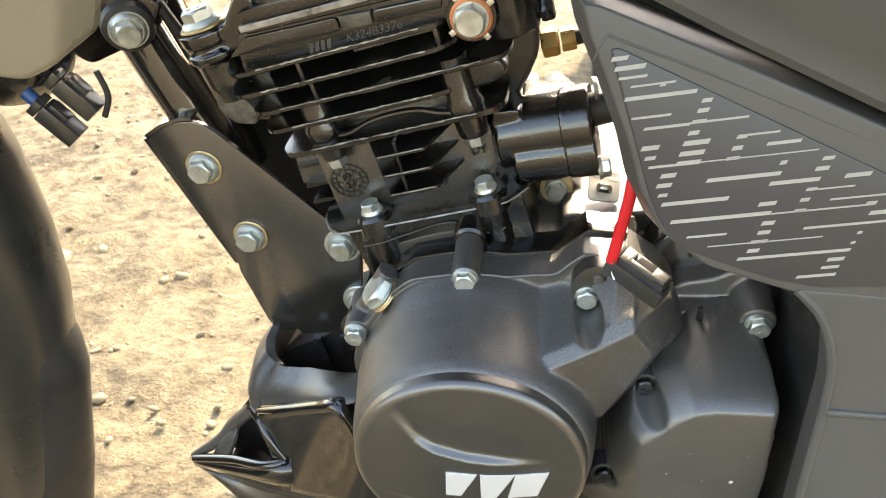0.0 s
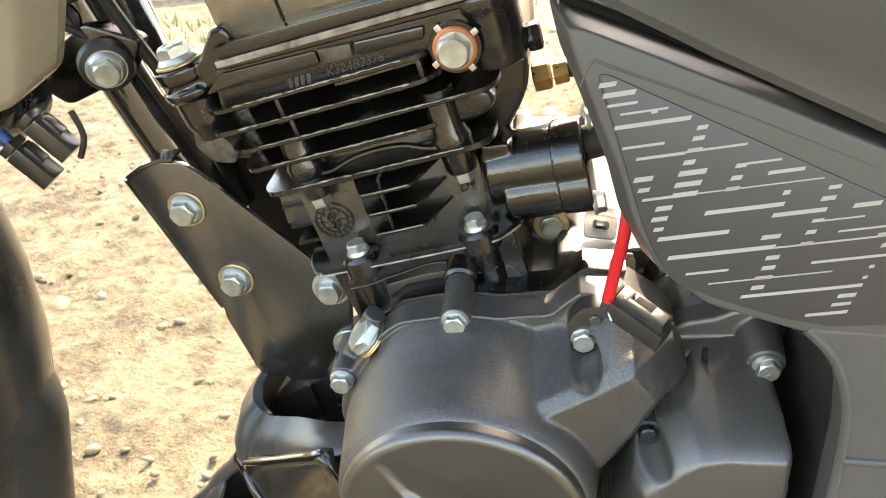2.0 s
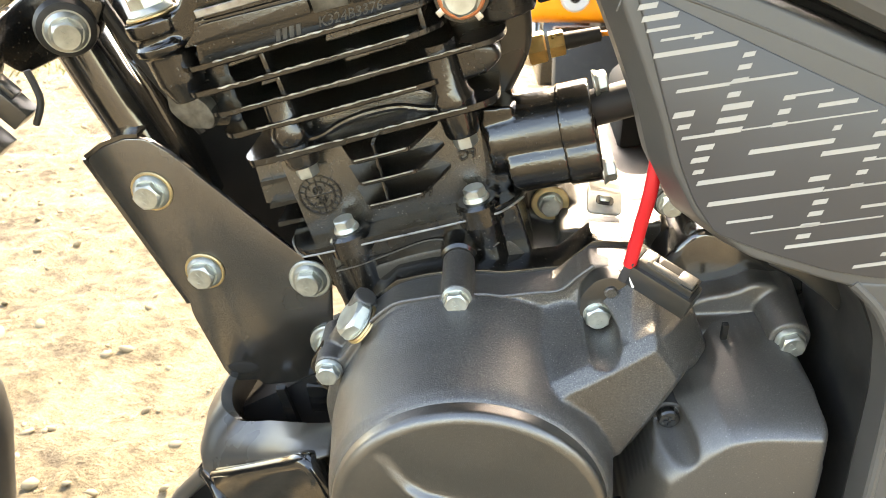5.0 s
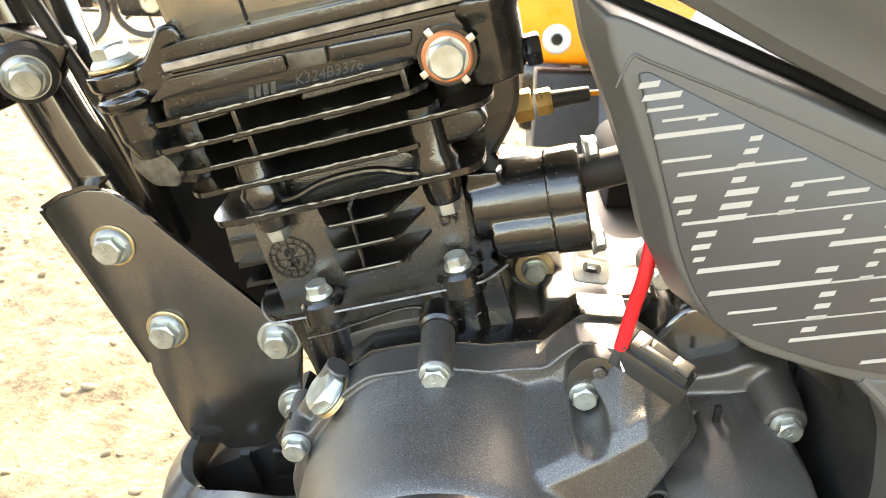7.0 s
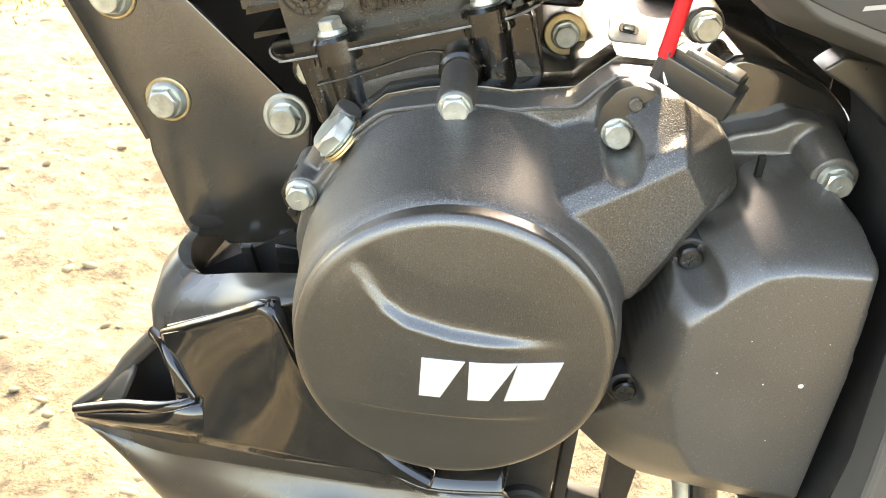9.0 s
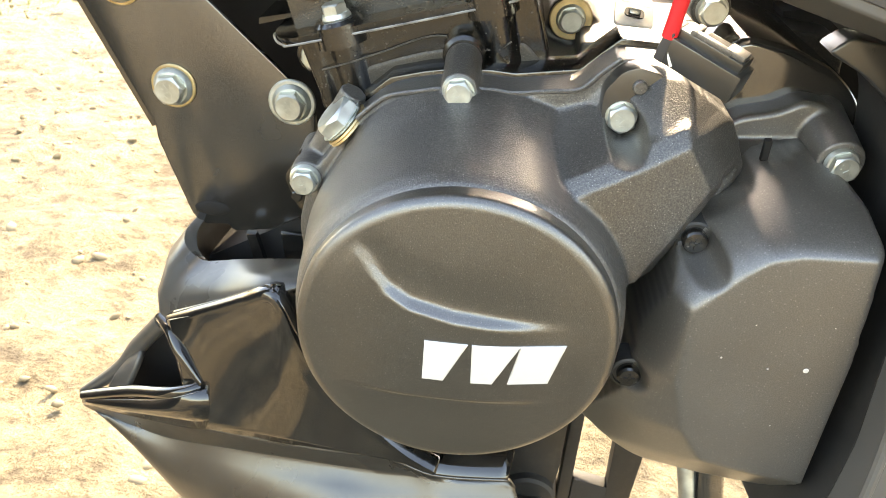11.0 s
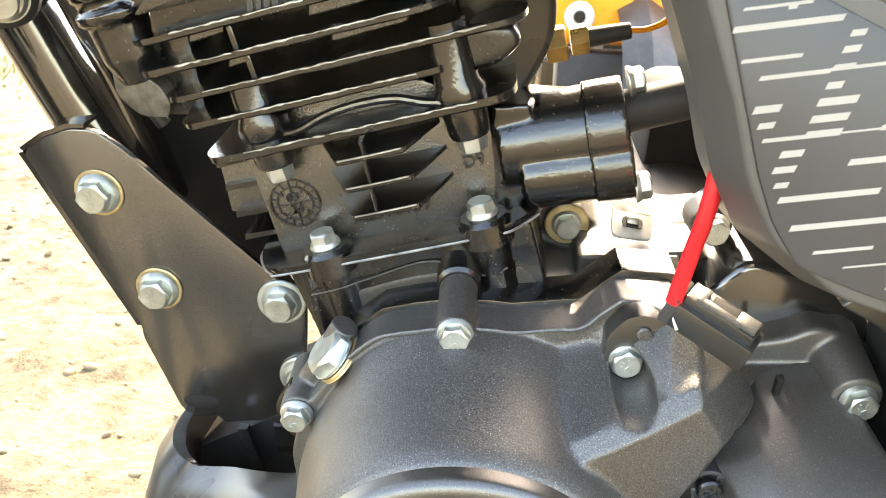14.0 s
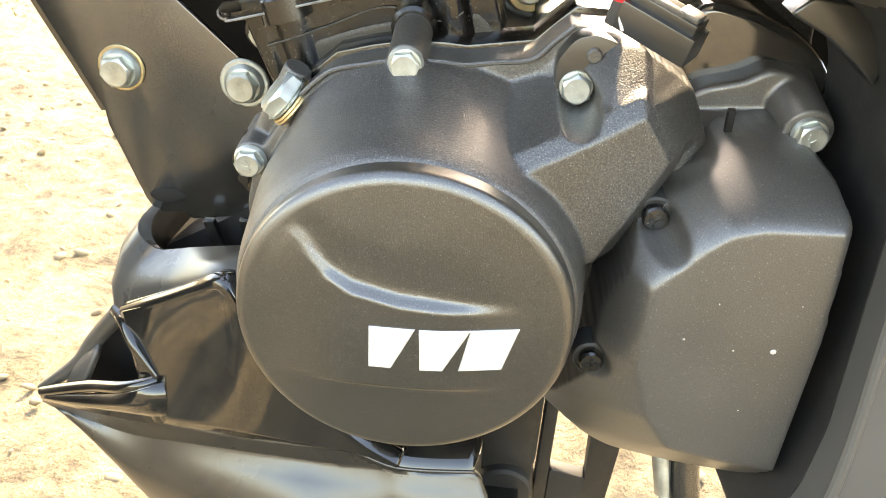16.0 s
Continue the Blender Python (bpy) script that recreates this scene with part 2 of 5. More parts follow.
def mesh_of(name, bm, mat, sharp=35):
    me = bpy.data.meshes.new(name)
    bm.to_mesh(me)
    bm.free()
    me.materials.append(mat)
    me.polygons.foreach_set("use_smooth", [True] * len(me.polygons))
    me.set_sharp_from_angle(angle=radians(sharp))
    me.update()
    return me


def part(name, bm, mat, parent, label="", sharp=35, remesh=0.0, smooth=0):
    """One mesh object under a thing or a part. remesh: voxel size by which a casting's pieces grow together."""
    ob = new(name, mesh_of(name, bm, mat, sharp) if isinstance(bm, bmesh.types.BMesh) else bm)
    ob.parent = parent
    if remesh:
        r = ob.modifiers.new("cast", "REMESH")
        r.mode, r.voxel_size, r.use_smooth_shade = "VOXEL", remesh, True
        if smooth:
            s = ob.modifiers.new("fillet", "SMOOTH")
            s.factor, s.iterations = 0.5, smooth
    if label:
        tagged(ob, label)
    return ob


def smoothstep(a, b, x):
    t = min(max((x - a) / (b - a), 0.0), 1.0)
    return t * t * (3 - 2 * t)


def round_poly(pts, r, seg=5):
    """The outline with its corners rounded."""
    out = []
    n = len(pts)
    for i in range(n):
        p, a, b = Vector(pts[i]), Vector(pts[i - 1]), Vector(pts[(i + 1) % n])
        da, db = (a - p), (b - p)
        k = min(r, da.length * 0.45, db.length * 0.45)
        u, v = p + da.normalized() * k, p + db.normalized() * k
        for j in range(seg + 1):
            t = j / seg
            q = u * (1 - t) ** 2 + p * 2 * t * (1 - t) + v * t * t
            out.append((q.x, q.y))
    return out


def text_bm(word, size, m, depth=0.0014):
    cu = bpy.data.curves.new("writing", "FONT")
    cu.body, cu.size, cu.extrude, cu.resolution_u = word, size, depth, 2
    cu.align_x, cu.align_y = "CENTER", "CENTER"
    ob = new("writing", cu)
    me = bpy.data.meshes.new_from_object(ob.evaluated_get(bpy.context.evaluated_depsgraph_get()))
    bpy.data.objects.remove(ob)
    bpy.data.curves.remove(cu)
    bm = bmesh.new()
    bm.from_mesh(me)
    bpy.data.meshes.remove(me)
    bm.transform(m)
    return bm


# ---- fasteners ----
def bm_hex_head(af, h, flange, fh=0.0016, mark=True):
    """A flanged hexagon head standing on z = 0: washer face, hexagon with chamfered crown, and a shallow dish in the crown."""
    fl = bm_lathe([(flange * 0.98, 0), (flange, fh * 0.35), (flange * 0.97, fh * 0.7), (af * 0.60, fh * 1.5)], 28)
    R = af / math.sqrt(3)
    bm = bmesh.new()
    low = [bm.verts.new((R * math.cos(math.pi * k / 3), R * math.sin(math.pi * k / 3), fh * 0.6)) for k in range(6)]
    up = [bm.verts.new((R * math.cos(math.pi * k / 3), R * math.sin(math.pi * k / 3), h - 0.10 * af)) for k in range(6)]
    mid = [bm.verts.new((af / 2 * math.cos(math.pi * (k + 0.5) / 3), af / 2 * math.sin(math.pi * (k + 0.5) / 3), h - 0.04 * af)) for k in range(6)]
    n = 24
    rim = [bm.verts.new((af * 0.455 * math.cos(2 * math.pi * k / n), af * 0.455 * math.sin(2 * math.pi * k / n), h)) for k in range(n)]
    rin = [bm.verts.new((af * 0.40 * math.cos(2 * math.pi * k / n), af * 0.40 * math.sin(2 * math.pi * k / n), h)) for k in range(n)]
    dish = [bm.verts.new((af * 0.34 * math.cos(2 * math.pi * k / n), af * 0.34 * math.sin(2 * math.pi * k / n), h - 0.006 * af)) for k in range(n)]
    for k in range(6):
        bm.faces.new((low[k], low[(k + 1) % 6], up[(k + 1) % 6], mid[k], up[k]))
        a, b = 4 * k, (4 * k + 4) % n
        bm.faces.new((up[k], mid[k], rim[a + 2], rim[a + 1], rim[a]))
        bm.faces.new((mid[k], up[(k + 1) % 6], rim[b], rim[a + 3], rim[a + 2]))
    for a, b in ((rim, rin), (rin, dish)):
        for k in range(n):
            bm.faces.new((a[k], a[(k + 1) % n], b[(k + 1) % n], b[k]))
    bm.faces.new(dish)
    bmesh.ops.recalc_face_normals(bm, faces=bm.faces)
    bits = [fl, bm]
    if mark:
        for dx, dy, w, t in ((-0.18, 0.10, 0.05, 20), (-0.06, 0.20, 0.16, -60), (0.12, 0.16, 0.18, 70), (-0.02, -0.04, 0.20, 15), (0.10, -0.20, 0.16, 80), (-0.12, -0.20, 0.14, -30)):
            bits.append(bm_box((w * af, 0.05 * af, 0.0006), Matrix.Translation((dx * af, dy * af, h)) @ pose(0, 0, 0, 0, 0, t)))
    return join(*bits)


M6 = mesh_of("bolt_m6", bm_hex_head(0.0108, 0.0068, 0.0074), ZINC, 25)
M6_PLAIN = mesh_of("bolt_m6_plain", bm_hex_head(0.0104, 0.0070, 0.0070, mark=False), ZINC, 25)
M10 = mesh_of("bolt_m10", bm_hex_head(0.0150, 0.0092, 0.0110, 0.0022), ZINC, 25)
M10_BLACK = mesh_of("bolt_m10_black", bm_hex_head(0.0140, 0.0092, 0.0120, 0.0022, mark=False), CAST, 25)
WASHER = mesh_of("plain_washer", bm_lathe([(0.0122, 0), (0.0126, 0.0004), (0.0126, 0.0012), (0.0120, 0.0016)], 32), ZINC_YELLOW, 25)
WASHER_ZINC = mesh_of("zinc_washer", bm_lathe([(0.0128, 0), (0.0133, 0.0004), (0.0133, 0.0016), (0.0126, 0.0022)], 32), ZINC, 25)
OUT = (0, -1, 0)


def bolt(mesh, p, d, parent, turn=0.0, label="", name="bolt"):
    ob = new(name, mesh)
    ob.parent = parent
    ob.matrix_basis = axis_m(p, d) @ pose(0, 0, 0, 0, 0, turn)
    if label:
        tagged(ob, label)
    return ob


# ---- ground ----
def ground_material():
    m = bpy.data.materials.new("trodden_sand")
    m.use_nodes = True
    n, li = m.node_tree.nodes, m.node_tree.links
    b = n["Principled BSDF"]
    tc = n.new("ShaderNodeTexCoord")

    def noise_tex(scale, detail=8, rough=0.6):
        t = n.new("ShaderNodeTexNoise")
        t.inputs["Scale"].default_value, t.inputs["Detail"].default_value, t.inputs["Roughness"].default_value = scale, detail, rough
        li.new(tc.outputs["Object"], t.inputs["Vector"])
        return t

    big, mid, fine = noise_tex(3.2, 8, 0.65), noise_tex(24.0, 9, 0.66), noise_tex(150.0, 5, 0.7)
    ramp = n.new("ShaderNodeValToRGB")
    ramp.color_ramp.elements[0].position, ramp.color_ramp.elements[0].color = 0.42, (0.112, 0.088, 0.052, 1)
    ramp.color_ramp.elements[1].position, ramp.color_ramp.elements[1].color = 0.575, (0.325, 0.262, 0.158, 1)
    mix = n.new("ShaderNodeMath")
    mix.operation = "MULTIPLY_ADD"
    mix.inputs[1].default_value = 0.55
    li.new(mid.outputs["Fac"], mix.inputs[0])
    half = n.new("ShaderNodeMath")
    half.operation = "MULTIPLY"
    half.inputs[1].default_value = 0.45
    li.new(big.outputs["Fac"], half.inputs[0])
    li.new(half.outputs[0], mix.inputs[2])
    li.new(mix.outputs[0], ramp.inputs[0])
    li.new(ramp.outputs[0], b.inputs["Base Color"])
    b.inputs["Roughness"].default_value = 0.9
    bump = n.new("ShaderNodeBump")
    bump.inputs["Strength"].default_value, bump.inputs["Distance"].default_value = 0.95, 0.045
    add = n.new("ShaderNodeMath")
    add.operation = "MULTIPLY_ADD"
    add.inputs[1].default_value = 0.25
    li.new(fine.outputs["Fac"], add.inputs[0])
    li.new(mid.outputs["Fac"], add.inputs[2])
    li.new(add.outputs[0], bump.inputs["Height"])
    li.new(bump.outputs[0], b.inputs["Normal"])
    return m


SAND = ground_material()
STONE = material("pale_stone", (0.27, 0.215, 0.135), 0.85, grain=0.5, grain_scale=200, vary=0.3, vary_scale=40)
SCRUB = material("dry_grass", (0.16, 0.17, 0.05), 0.9, vary=0.4, vary_scale=6)


def ground():
    """Uneven trodden ground, finely cut near the machine and reaching the horizon."""
    bm = bmesh.new()
    xs = [-900, -300, -100, -40, -18, -9, -6, -4.5, -3.6, -3.0] + [-2.6 + 0.028 * i for i in range(126)] + [1.0, 1.3, 1.8, 2.6, 4, 8, 16, 40, 100, 300, 900]
    ys = [-900, -200, -40, -10, -4, -2, -1, -.4, 0] + [0.15 + 0.028 * i for i in range(110)] + [3.3, 3.5, 3.8, 4.2, 4.8, 5.6, 7, 10, 16, 30, 60, 140, 400, 900]
    grid = []
    for y in ys:
        row = []
        for x in xs:
            near = smoothstep(7.0, 3.0, math.hypot(x, y - 1))
            v = Vector((x, y, 0))
            h = near * (0.030 * noise.noise(v * 1.7) + 0.016 * noise.noise(v * 5.0) + 0.012 * noise.noise(v * 9.0) + 0.016 * max(0, noise.noise(v * 17.0 + Vector((7, 3, 0)))) - 0.012 * max(0, noise.noise(v * 13.0 + Vector((1, 9, 4)))))
            row.append(bm.verts.new((x, y, h - 0.008)))
        grid.append(row)
    for a, b in zip(grid, grid[1:]):
        for i in range(len(xs) - 1):
            bm.faces.new((a[i], a[i + 1], b[i + 1], b[i]))
    ob = new("ground", mesh_of("ground", bm, SAND, 180))
    return tagged(ob, "sunlit trodden sandy ground with loose stones", "ground", kind="structure")


ground()


def pebbles():
    """Loose stones and clods, more than one could count."""
    rng = random.Random(4)
    one = bmesh.new()
    bmesh.ops.create_icosphere(one, subdivisions=1, radius=1.0)
    base, tris = [v.co.copy() for v in one.verts], [[v.index for v in f.verts] for f in one.faces]
    one.free()
    verts, faces = [], []
    for i in range(2600):
        x, y = rng.uniform(-2.6, 1.0), rng.uniform(0.35, 4.5)
        r = rng.choice((0.003, 0.004, 0.004, 0.005, 0.006, 0.008, 0.010)) * rng.uniform(0.7, 1.3) * (2.0 if i % 40 == 0 else 1.0)
        v = Vector((x, y, 0))
        m = Matrix.Translation((x, y, -r * 0.1 - 0.006 + 0.030 * noise.noise(v * 1.7) + 0.016 * noise.noise(v * 5.0))) @ pose(0, 0, 0, rng.uniform(0, 40), rng.uniform(0, 40), rng.uniform(0, 360)) @ Matrix.Diagonal((r * rng.uniform(0.9, 1.7), r, r * rng.uniform(0.4, 0.8), 1))
        faces += [[k + len(verts) for k in f] for f in tris]
        verts += [m @ (p * rng.uniform(0.75, 1.15)) for p in base]
    me = bpy.data.meshes.new("loose_stones")
    me.from_pydata(verts, [], faces)
    me.materials.append(STONE)
    me.shade_smooth()
    ob = new("loose_stones", me)
    tagged(ob, "scattered pale stones and clods on the sand", "stones", kind="stuff")


pebbles()

# ---- the motorcycle ----
# Built upright in its own axes (x to the rear, y to its right side, z up), then leaned on its side stand.
bike = new("motorcycle")
bike.matrix_world = pose(0, 0.60, 0, 9, 0, 0)
tagged(bike, "black motorcycle with charcoal side panels leaning on its stand", "motorcycle")

# stator cover: drum with a flat cap, flange and a lobe for the gear shaft
CX, CZ = -0.027, 0.424


def foot_r(r, t):
    """The wide foot of the drum is kept to the upper side, where the flange is."""
    w = smoothstep(148, 118, t) * smoothstep(-40, 10, t)
    return r if r < .0735 else .0735 + (r - .0735) * w


def cap_height(x, z):
    """Relief of the drum's end face: slightly domed, with a raised curved band."""
    crease = ((-.060, .0720), (-.0363, .0373), (-.0275, .0262), (-.0187, .0208), (-.001, .0166), (.0166, .0151), (.0308, .0146), (.07, .0146))
    up = crease[-1][1]
    for (x0, z0), (x1, z1) in zip(crease, crease[1:]):
        if x0 <= x < x1:
            up = z0 + (z1 - z0) * (x - x0) / (x1 - x0)
    k = smoothstep(up + .0012, up - .0026, z) * smoothstep(-.0560, -.016, x) * smoothstep(.050, .008, x)
    low = -.0243 + .0015 * smoothstep(.03, .05, x)
    k *= smoothstep(low - .0022, low + .0008, z) * .55 + .45 * smoothstep(low - .030, low, z)
    hollow = smoothstep(up - .001, up + .004, z) * smoothstep(up + .022, up + .006, z) * smoothstep(-.05, -.03, x) * smoothstep(.04, .0, x)
    return .0040 * (1 - (x * x + z * z) / .0612 ** 2), .0036 * k - .0007 * hollow


FLAT_R = .0612
CAP_EDGE = [(FLAT_R + .0036 * math.sin(radians(a)), -.1996 + .0042 * (1 - math.cos(radians(a)))) for a in (24, 38, 52, 66, 78, 90)]


def drum(r_y, n=132):
    """The conical drum about the crank."""
    def deg(k):
        t = 360 * k / n
        return t - 360 if t > 250 else t

    return bm_loft([[(CX + foot_r(r, deg(k)) * math.cos(2 * math.pi * k / n), y, CZ + foot_r(r, deg(k)) * math.sin(2 * math.pi * k / n)) for k in range(n)] for r, y in [(.0625, -.1935)] + r_y])


def dome_and_band(r, t):
    dome, band = cap_height(r * math.cos(t), r * math.sin(t))
    return dome + band * smoothstep(FLAT_R, FLAT_R - .008, r)


def cap_face(n=160, rings=56):
    """The drum's end face with its relief, rounded over at the edge."""
    face = []
    for i in range(rings):
        r = .0008 + (FLAT_R - .0008) * i / (rings - 1)
        face.append([(CX + r * math.cos(2 * math.pi * k / n), -.2000 - dome_and_band(r, 2 * math.pi * k / n), CZ + r * math.sin(2 * math.pi * k / n)) for k in range(n)])
    return bm_loft(face + [[(CX + r * math.cos(2 * math.pi * k / n), y, CZ + r * math.sin(2 * math.pi * k / n)) for k in range(n)] for r, y in CAP_EDGE + [(.0651, -.1900)]])


flange = [(-.107, .430), (-.101, .455), (-.0795, .4850), (-.0672, .4960), (-.0521, .5002), (-.0423, .5021), (-.0230, .5034), (-.0126, .5028), (.0011, .5049), (.0147, .5070), (.0229, .5150), (.0300, .5215),
          (.052, .521), (.078, .503), (.088, .481), (.090, .464), (.078, .450), (.064, .446), (.056, .428), (.053, .40), (.050, .372), (.03, .357), (0, .344), (-.03, .340), (-.06, .347),
          (-.088, .37), (-.104, .40)]
lobe_front = [(.0140, .4815), (.0300, .4885), (.0420, .4945), (.0550, .5015), (.0679, .4832), (.0640, .475), (.0578, .4626), (.046, .440), (.026, .440), (.012, .460)]
DRUM = [(.0662, -.190), (.0680, -.185), (.0690, -.179), (.0704, -.167), (.0722, -.154), (.0746, -.144), (.0770, -.137), (.0785, -.1320), (.0795, -.1295), (.0800, -.110)]
ridge = [(.0450, .4400, .168), (.0578, .4626, .1663), (.0679, .4832, .1640), (.0560, .5045, .1640), (.0555, .5100, .1560), (.0535, .5150, .1490), (.0525, .5200, .1420)]


def dist_poly(pts, x, z, closed=True):
    """Distance to a polygon's edge, and whether the point lies inside."""
    best, inside = 9.0, False
    n = len(pts)
    for k in range(n if closed else n - 1):
        (x0, z0), (x1, z1) = pts[k][:2], pts[(k + 1) % n][:2]
        t = ((x - x0) * (x1 - x0) + (z - z0) * (z1 - z0)) / ((x1 - x0) ** 2 + (z1 - z0) ** 2)
        t = min(max(t, 0), 1)
        best = min(best, math.hypot(x - x0 - t * (x1 - x0), z - z0 - t * (z1 - z0)))
        if (z0 > z) != (z1 > z) and x < x0 + (z - z0) / (z1 - z0) * (x1 - x0):
            inside = not inside
    return best, inside


def soft_max(p, q, k=.0022):
    h = max(k - abs(p - q), 0) / k
    return max(p, q) + h * h * k / 4


def arm_height(x, z):
    """How far the arm beside the drum stands out: raised wedge, shoulder, the hollow for the bolt, and the long slope behind the ridge."""
    d, inside = dist_poly(lobe_front, x, z)
    lobe = .1770 - .26 * (x - .0168) - (0 if inside else 1.1 * d + 3.4 * max(0, d - .0060))
    sh = [(.0440, .490), (.0445, .5080), (.0470, .5190), (.0700, .5190), (.070, .49)]
    d, inside = dist_poly(sh, x, z)
    shoulder = .1625 - 1.4 * max(0, z - .5035) - (0 if inside else 1.6 * d)
    mid = .1440 - .80 * max(0, .034 - x) - .85 * max(0, z - (.480 + .36 * x))
    r = math.hypot(x - CX, z - CZ)
    side = .1275
    for (r0, y0), (r1, y1) in zip(DRUM, DRUM[1:]):
        if r0 <= r < r1:
            side = -(y0 + (y1 - y0) * (r - r0) / (r1 - r0))
    if r < DRUM[0][0]:
        side = .185
    h = soft_max(soft_max(soft_max(lobe, shoulder, .001), mid, .002), max(side, .1275), .009)
    h = -soft_max(-h, -(.1360 + 18 * max(0, math.hypot(x - .032, z - .5008) - .0068)), .003)
    # the slope behind the ridge
    rx, rh = ridge[0][0], ridge[0][2]
    for (x0, z0, h0), (x1, z1, h1) in zip(ridge, ridge[1:]):
        if z >= z0:
            t = min((z - z0) / (z1 - z0), 1)
            rx, rh = x0 + t * (x1 - x0), h0 + t * (h1 - h0)
    if x > rx:
        d, inside = dist_poly(ridge, x, z, False)
        h = -soft_max(-h, -(rh - 1.25 * d - 14 * d * d))
    return h


def bm_relief(height, outline, x0, z0, nx, nz, base, least, step=.001):
    """A body whose front stands out by height(x, z) inside an outline and whose back is flat."""
    bm = bmesh.new()
    xs, zs = [x0 + step * i for i in range(nx)], [z0 + step * k for k in range(nz)]
    inner = [[dist_poly(outline, x, z)[1] for x in xs] for z in zs]
    hs = [[height(x, z) for x in xs] for z in zs]
    ok = [[min(hs[k][i], hs[k][i + 1], hs[k + 1][i], hs[k + 1][i + 1]) > least and inner[k][i] and inner[k + 1][i + 1] for i in range(nx - 1)] for k in range(nz - 1)]
    top, low = {}, {}
    for k in range(nz - 1):
        for i in range(nx - 1):
            if ok[k][i]:
                for q in ((i, k), (i + 1, k), (i + 1, k + 1), (i, k + 1)):
                    if q not in top:
                        top[q] = bm.verts.new((xs[q[0]], -hs[q[1]][q[0]], zs[q[1]]))
                        low[q] = bm.verts.new((xs[q[0]], base, zs[q[1]]))
    for k in range(nz - 1):
        for i in range(nx - 1):
            if ok[k][i]:
                ring = ((i, k), (i + 1, k), (i + 1, k + 1), (i, k + 1))
                bm.faces.new([top[q] for q in ring])
                bm.faces.new([low[q] for q in ring[::-1]])
                for (p, q), (u, w) in zip(zip(ring, ring[1:] + ring[:1]), ((0, -1), (1, 0), (0, 1), (-1, 0))):
                    ii, kk = i + u, k + w
                    if not (0 <= ii < nx - 1 and 0 <= kk < nz - 1 and ok[kk][ii]):
                        bm.faces.new((top[q], top[p], low[p], low[q]))
    bmesh.ops.recalc_face_normals(bm, faces=bm.faces)
    return bm


cover = part("stator_cover", join(
    drum(DRUM),
    bm_prism(round_poly(flange, 0.006, 3), -.1275, -.095),
    bm_relief(arm_height, flange, -.020, .440, 116, 86, -.108, .1150),
    bm_rod((-.0355, -.080, .5110), (-.0355, -.1310, .5030), .0088, .0078, 24),
    bm_rod((.032, -.095, .503), (.032, -.1362, .5008), .0092, .0086, 24),
    bm_rod((-.103, -.095, .455), (-.103, -.127, .4535), .0085, .0080, 24),
    bm_rod((-.103, -.110, .4535), (-.083, -.114, .492), .0062, .0062, 16),
    bm_rod((-.072, -.108, .463), (-.0855, -.119, .4785), .0125, .0115, 24),
), COVER, bike, "grained black drum-shaped generator cover with a raised curved band", remesh=0.0009, smooth=4)


part("cap", cap_face(), CAP, cover, "round fine-grained black cap with a raised curved band", 60)
# the maker's mark as three plain slanted white blocks
for lo, hi, w in ((-.041, -.024, 0.5), (-.0225, -.0035, 0.45), (-.0035, .0145, 0.9)):
    mid = (lo + hi) / 2
    half = (hi - lo) / 2
    sh = 0.0022
    block = bm_prism([(mid - half + sh, .4295), (mid + half + sh, .4295), (mid + half * w - sh, .4105), (mid - half * w - sh, .4105)], -.2010, -.1990, 0.0004, 1)
    for v in block.verts:
        v.co.y -= sum(cap_height(v.co.x - CX, v.co.z - CZ))
    part("mark_block", block, WHITE, cover, "plain slanted white block")

for p, a in (((-.0355, -.1310, .5030), 10), ((.0320, -.1365, .5008), 30), ((-.1030, -.1280, .4535), 0)):
    bolt(M6, p, OUT, cover, a)
part("cover_rim", bm_tube([(x, -.1277, z) for x, z in flange[2:12]], .0011, 8), COVER, cover)
part("bolt_web", bm_prism([(-.0445, .4945), (-.0265, .4945), (-.0290, .503), (-.0420, .503)], -.1318, -.124, .0006), COVER, cover)
PLUG = mesh_of("timing_plug", bm_hex_head(0.0195, 0.0080, 0.0108, 0.0012, mark=False), ZINC, 25)
bolt(PLUG, (-.0865, -.1205, .4795), (-.74, -.14, .66), cover, 12, "zinc hexagon inspection plug", "inspection_plug")
part("washer", bm_lathe([(.0112, -.002), (.0118, -.0014), (.0112, -.0006), (.0118, .0), (.0112, .0008)], 28, axis_m((-.0857, -.1199, .4786), (-.74, -.14, .66))), ZINC_YELLOW, cover, "thin metal sealing washer")
part("lug", bm_prism(round_poly([(-.116, .448), (-.108, .462), (-.099, .440), (-.103, .428), (-.110, .432)], .003), -.118, -.112, .0008), CAST, cover)
part("pin", bm_rod((-.1095, -.112, .4395), (-.1095, -.121, .4395), .0028, bevel=.0006), CAST, cover)
part("retainer_plate", bm_prism(round_poly([(.0234, .5000), (.0234, .5107), (.0296, .5197), (.0359, .5219), (.0443, .5199), (.0532, .5152), (.0479, .5130), (.0410, .5090), (.0400, .5030), (.0358, .4960), (.0288, .4955)], .003), -.1385, -.128, .0008), SATIN, cover, "flat black retainer plate")
part("pin", bm_rod((.0372, -.128, .5140), (.0372, -.1405, .5140), .0030, bevel=.0006), COVER, cover)

# sprocket cover
sp_outer = [(.0931, .4848), (.0605, .4590), (.0520, .4161), (.0490, .3850), (.0330, .3440), (.0770, .3188), (.1320, .3135), (.1328, .4200), (.1298, .4820), (.1180, .4900)]
sp_face = [(.0990, .4718), (.0890, .4688), (.0815, .4620), (.0650, .4430), (.0660, .4060), (.0735, .3805), (.0852, .3641), (.1087, .3592), (.1345, .3560), (.1325, .4197), (.1270, .4730), (.1065, .4723)]


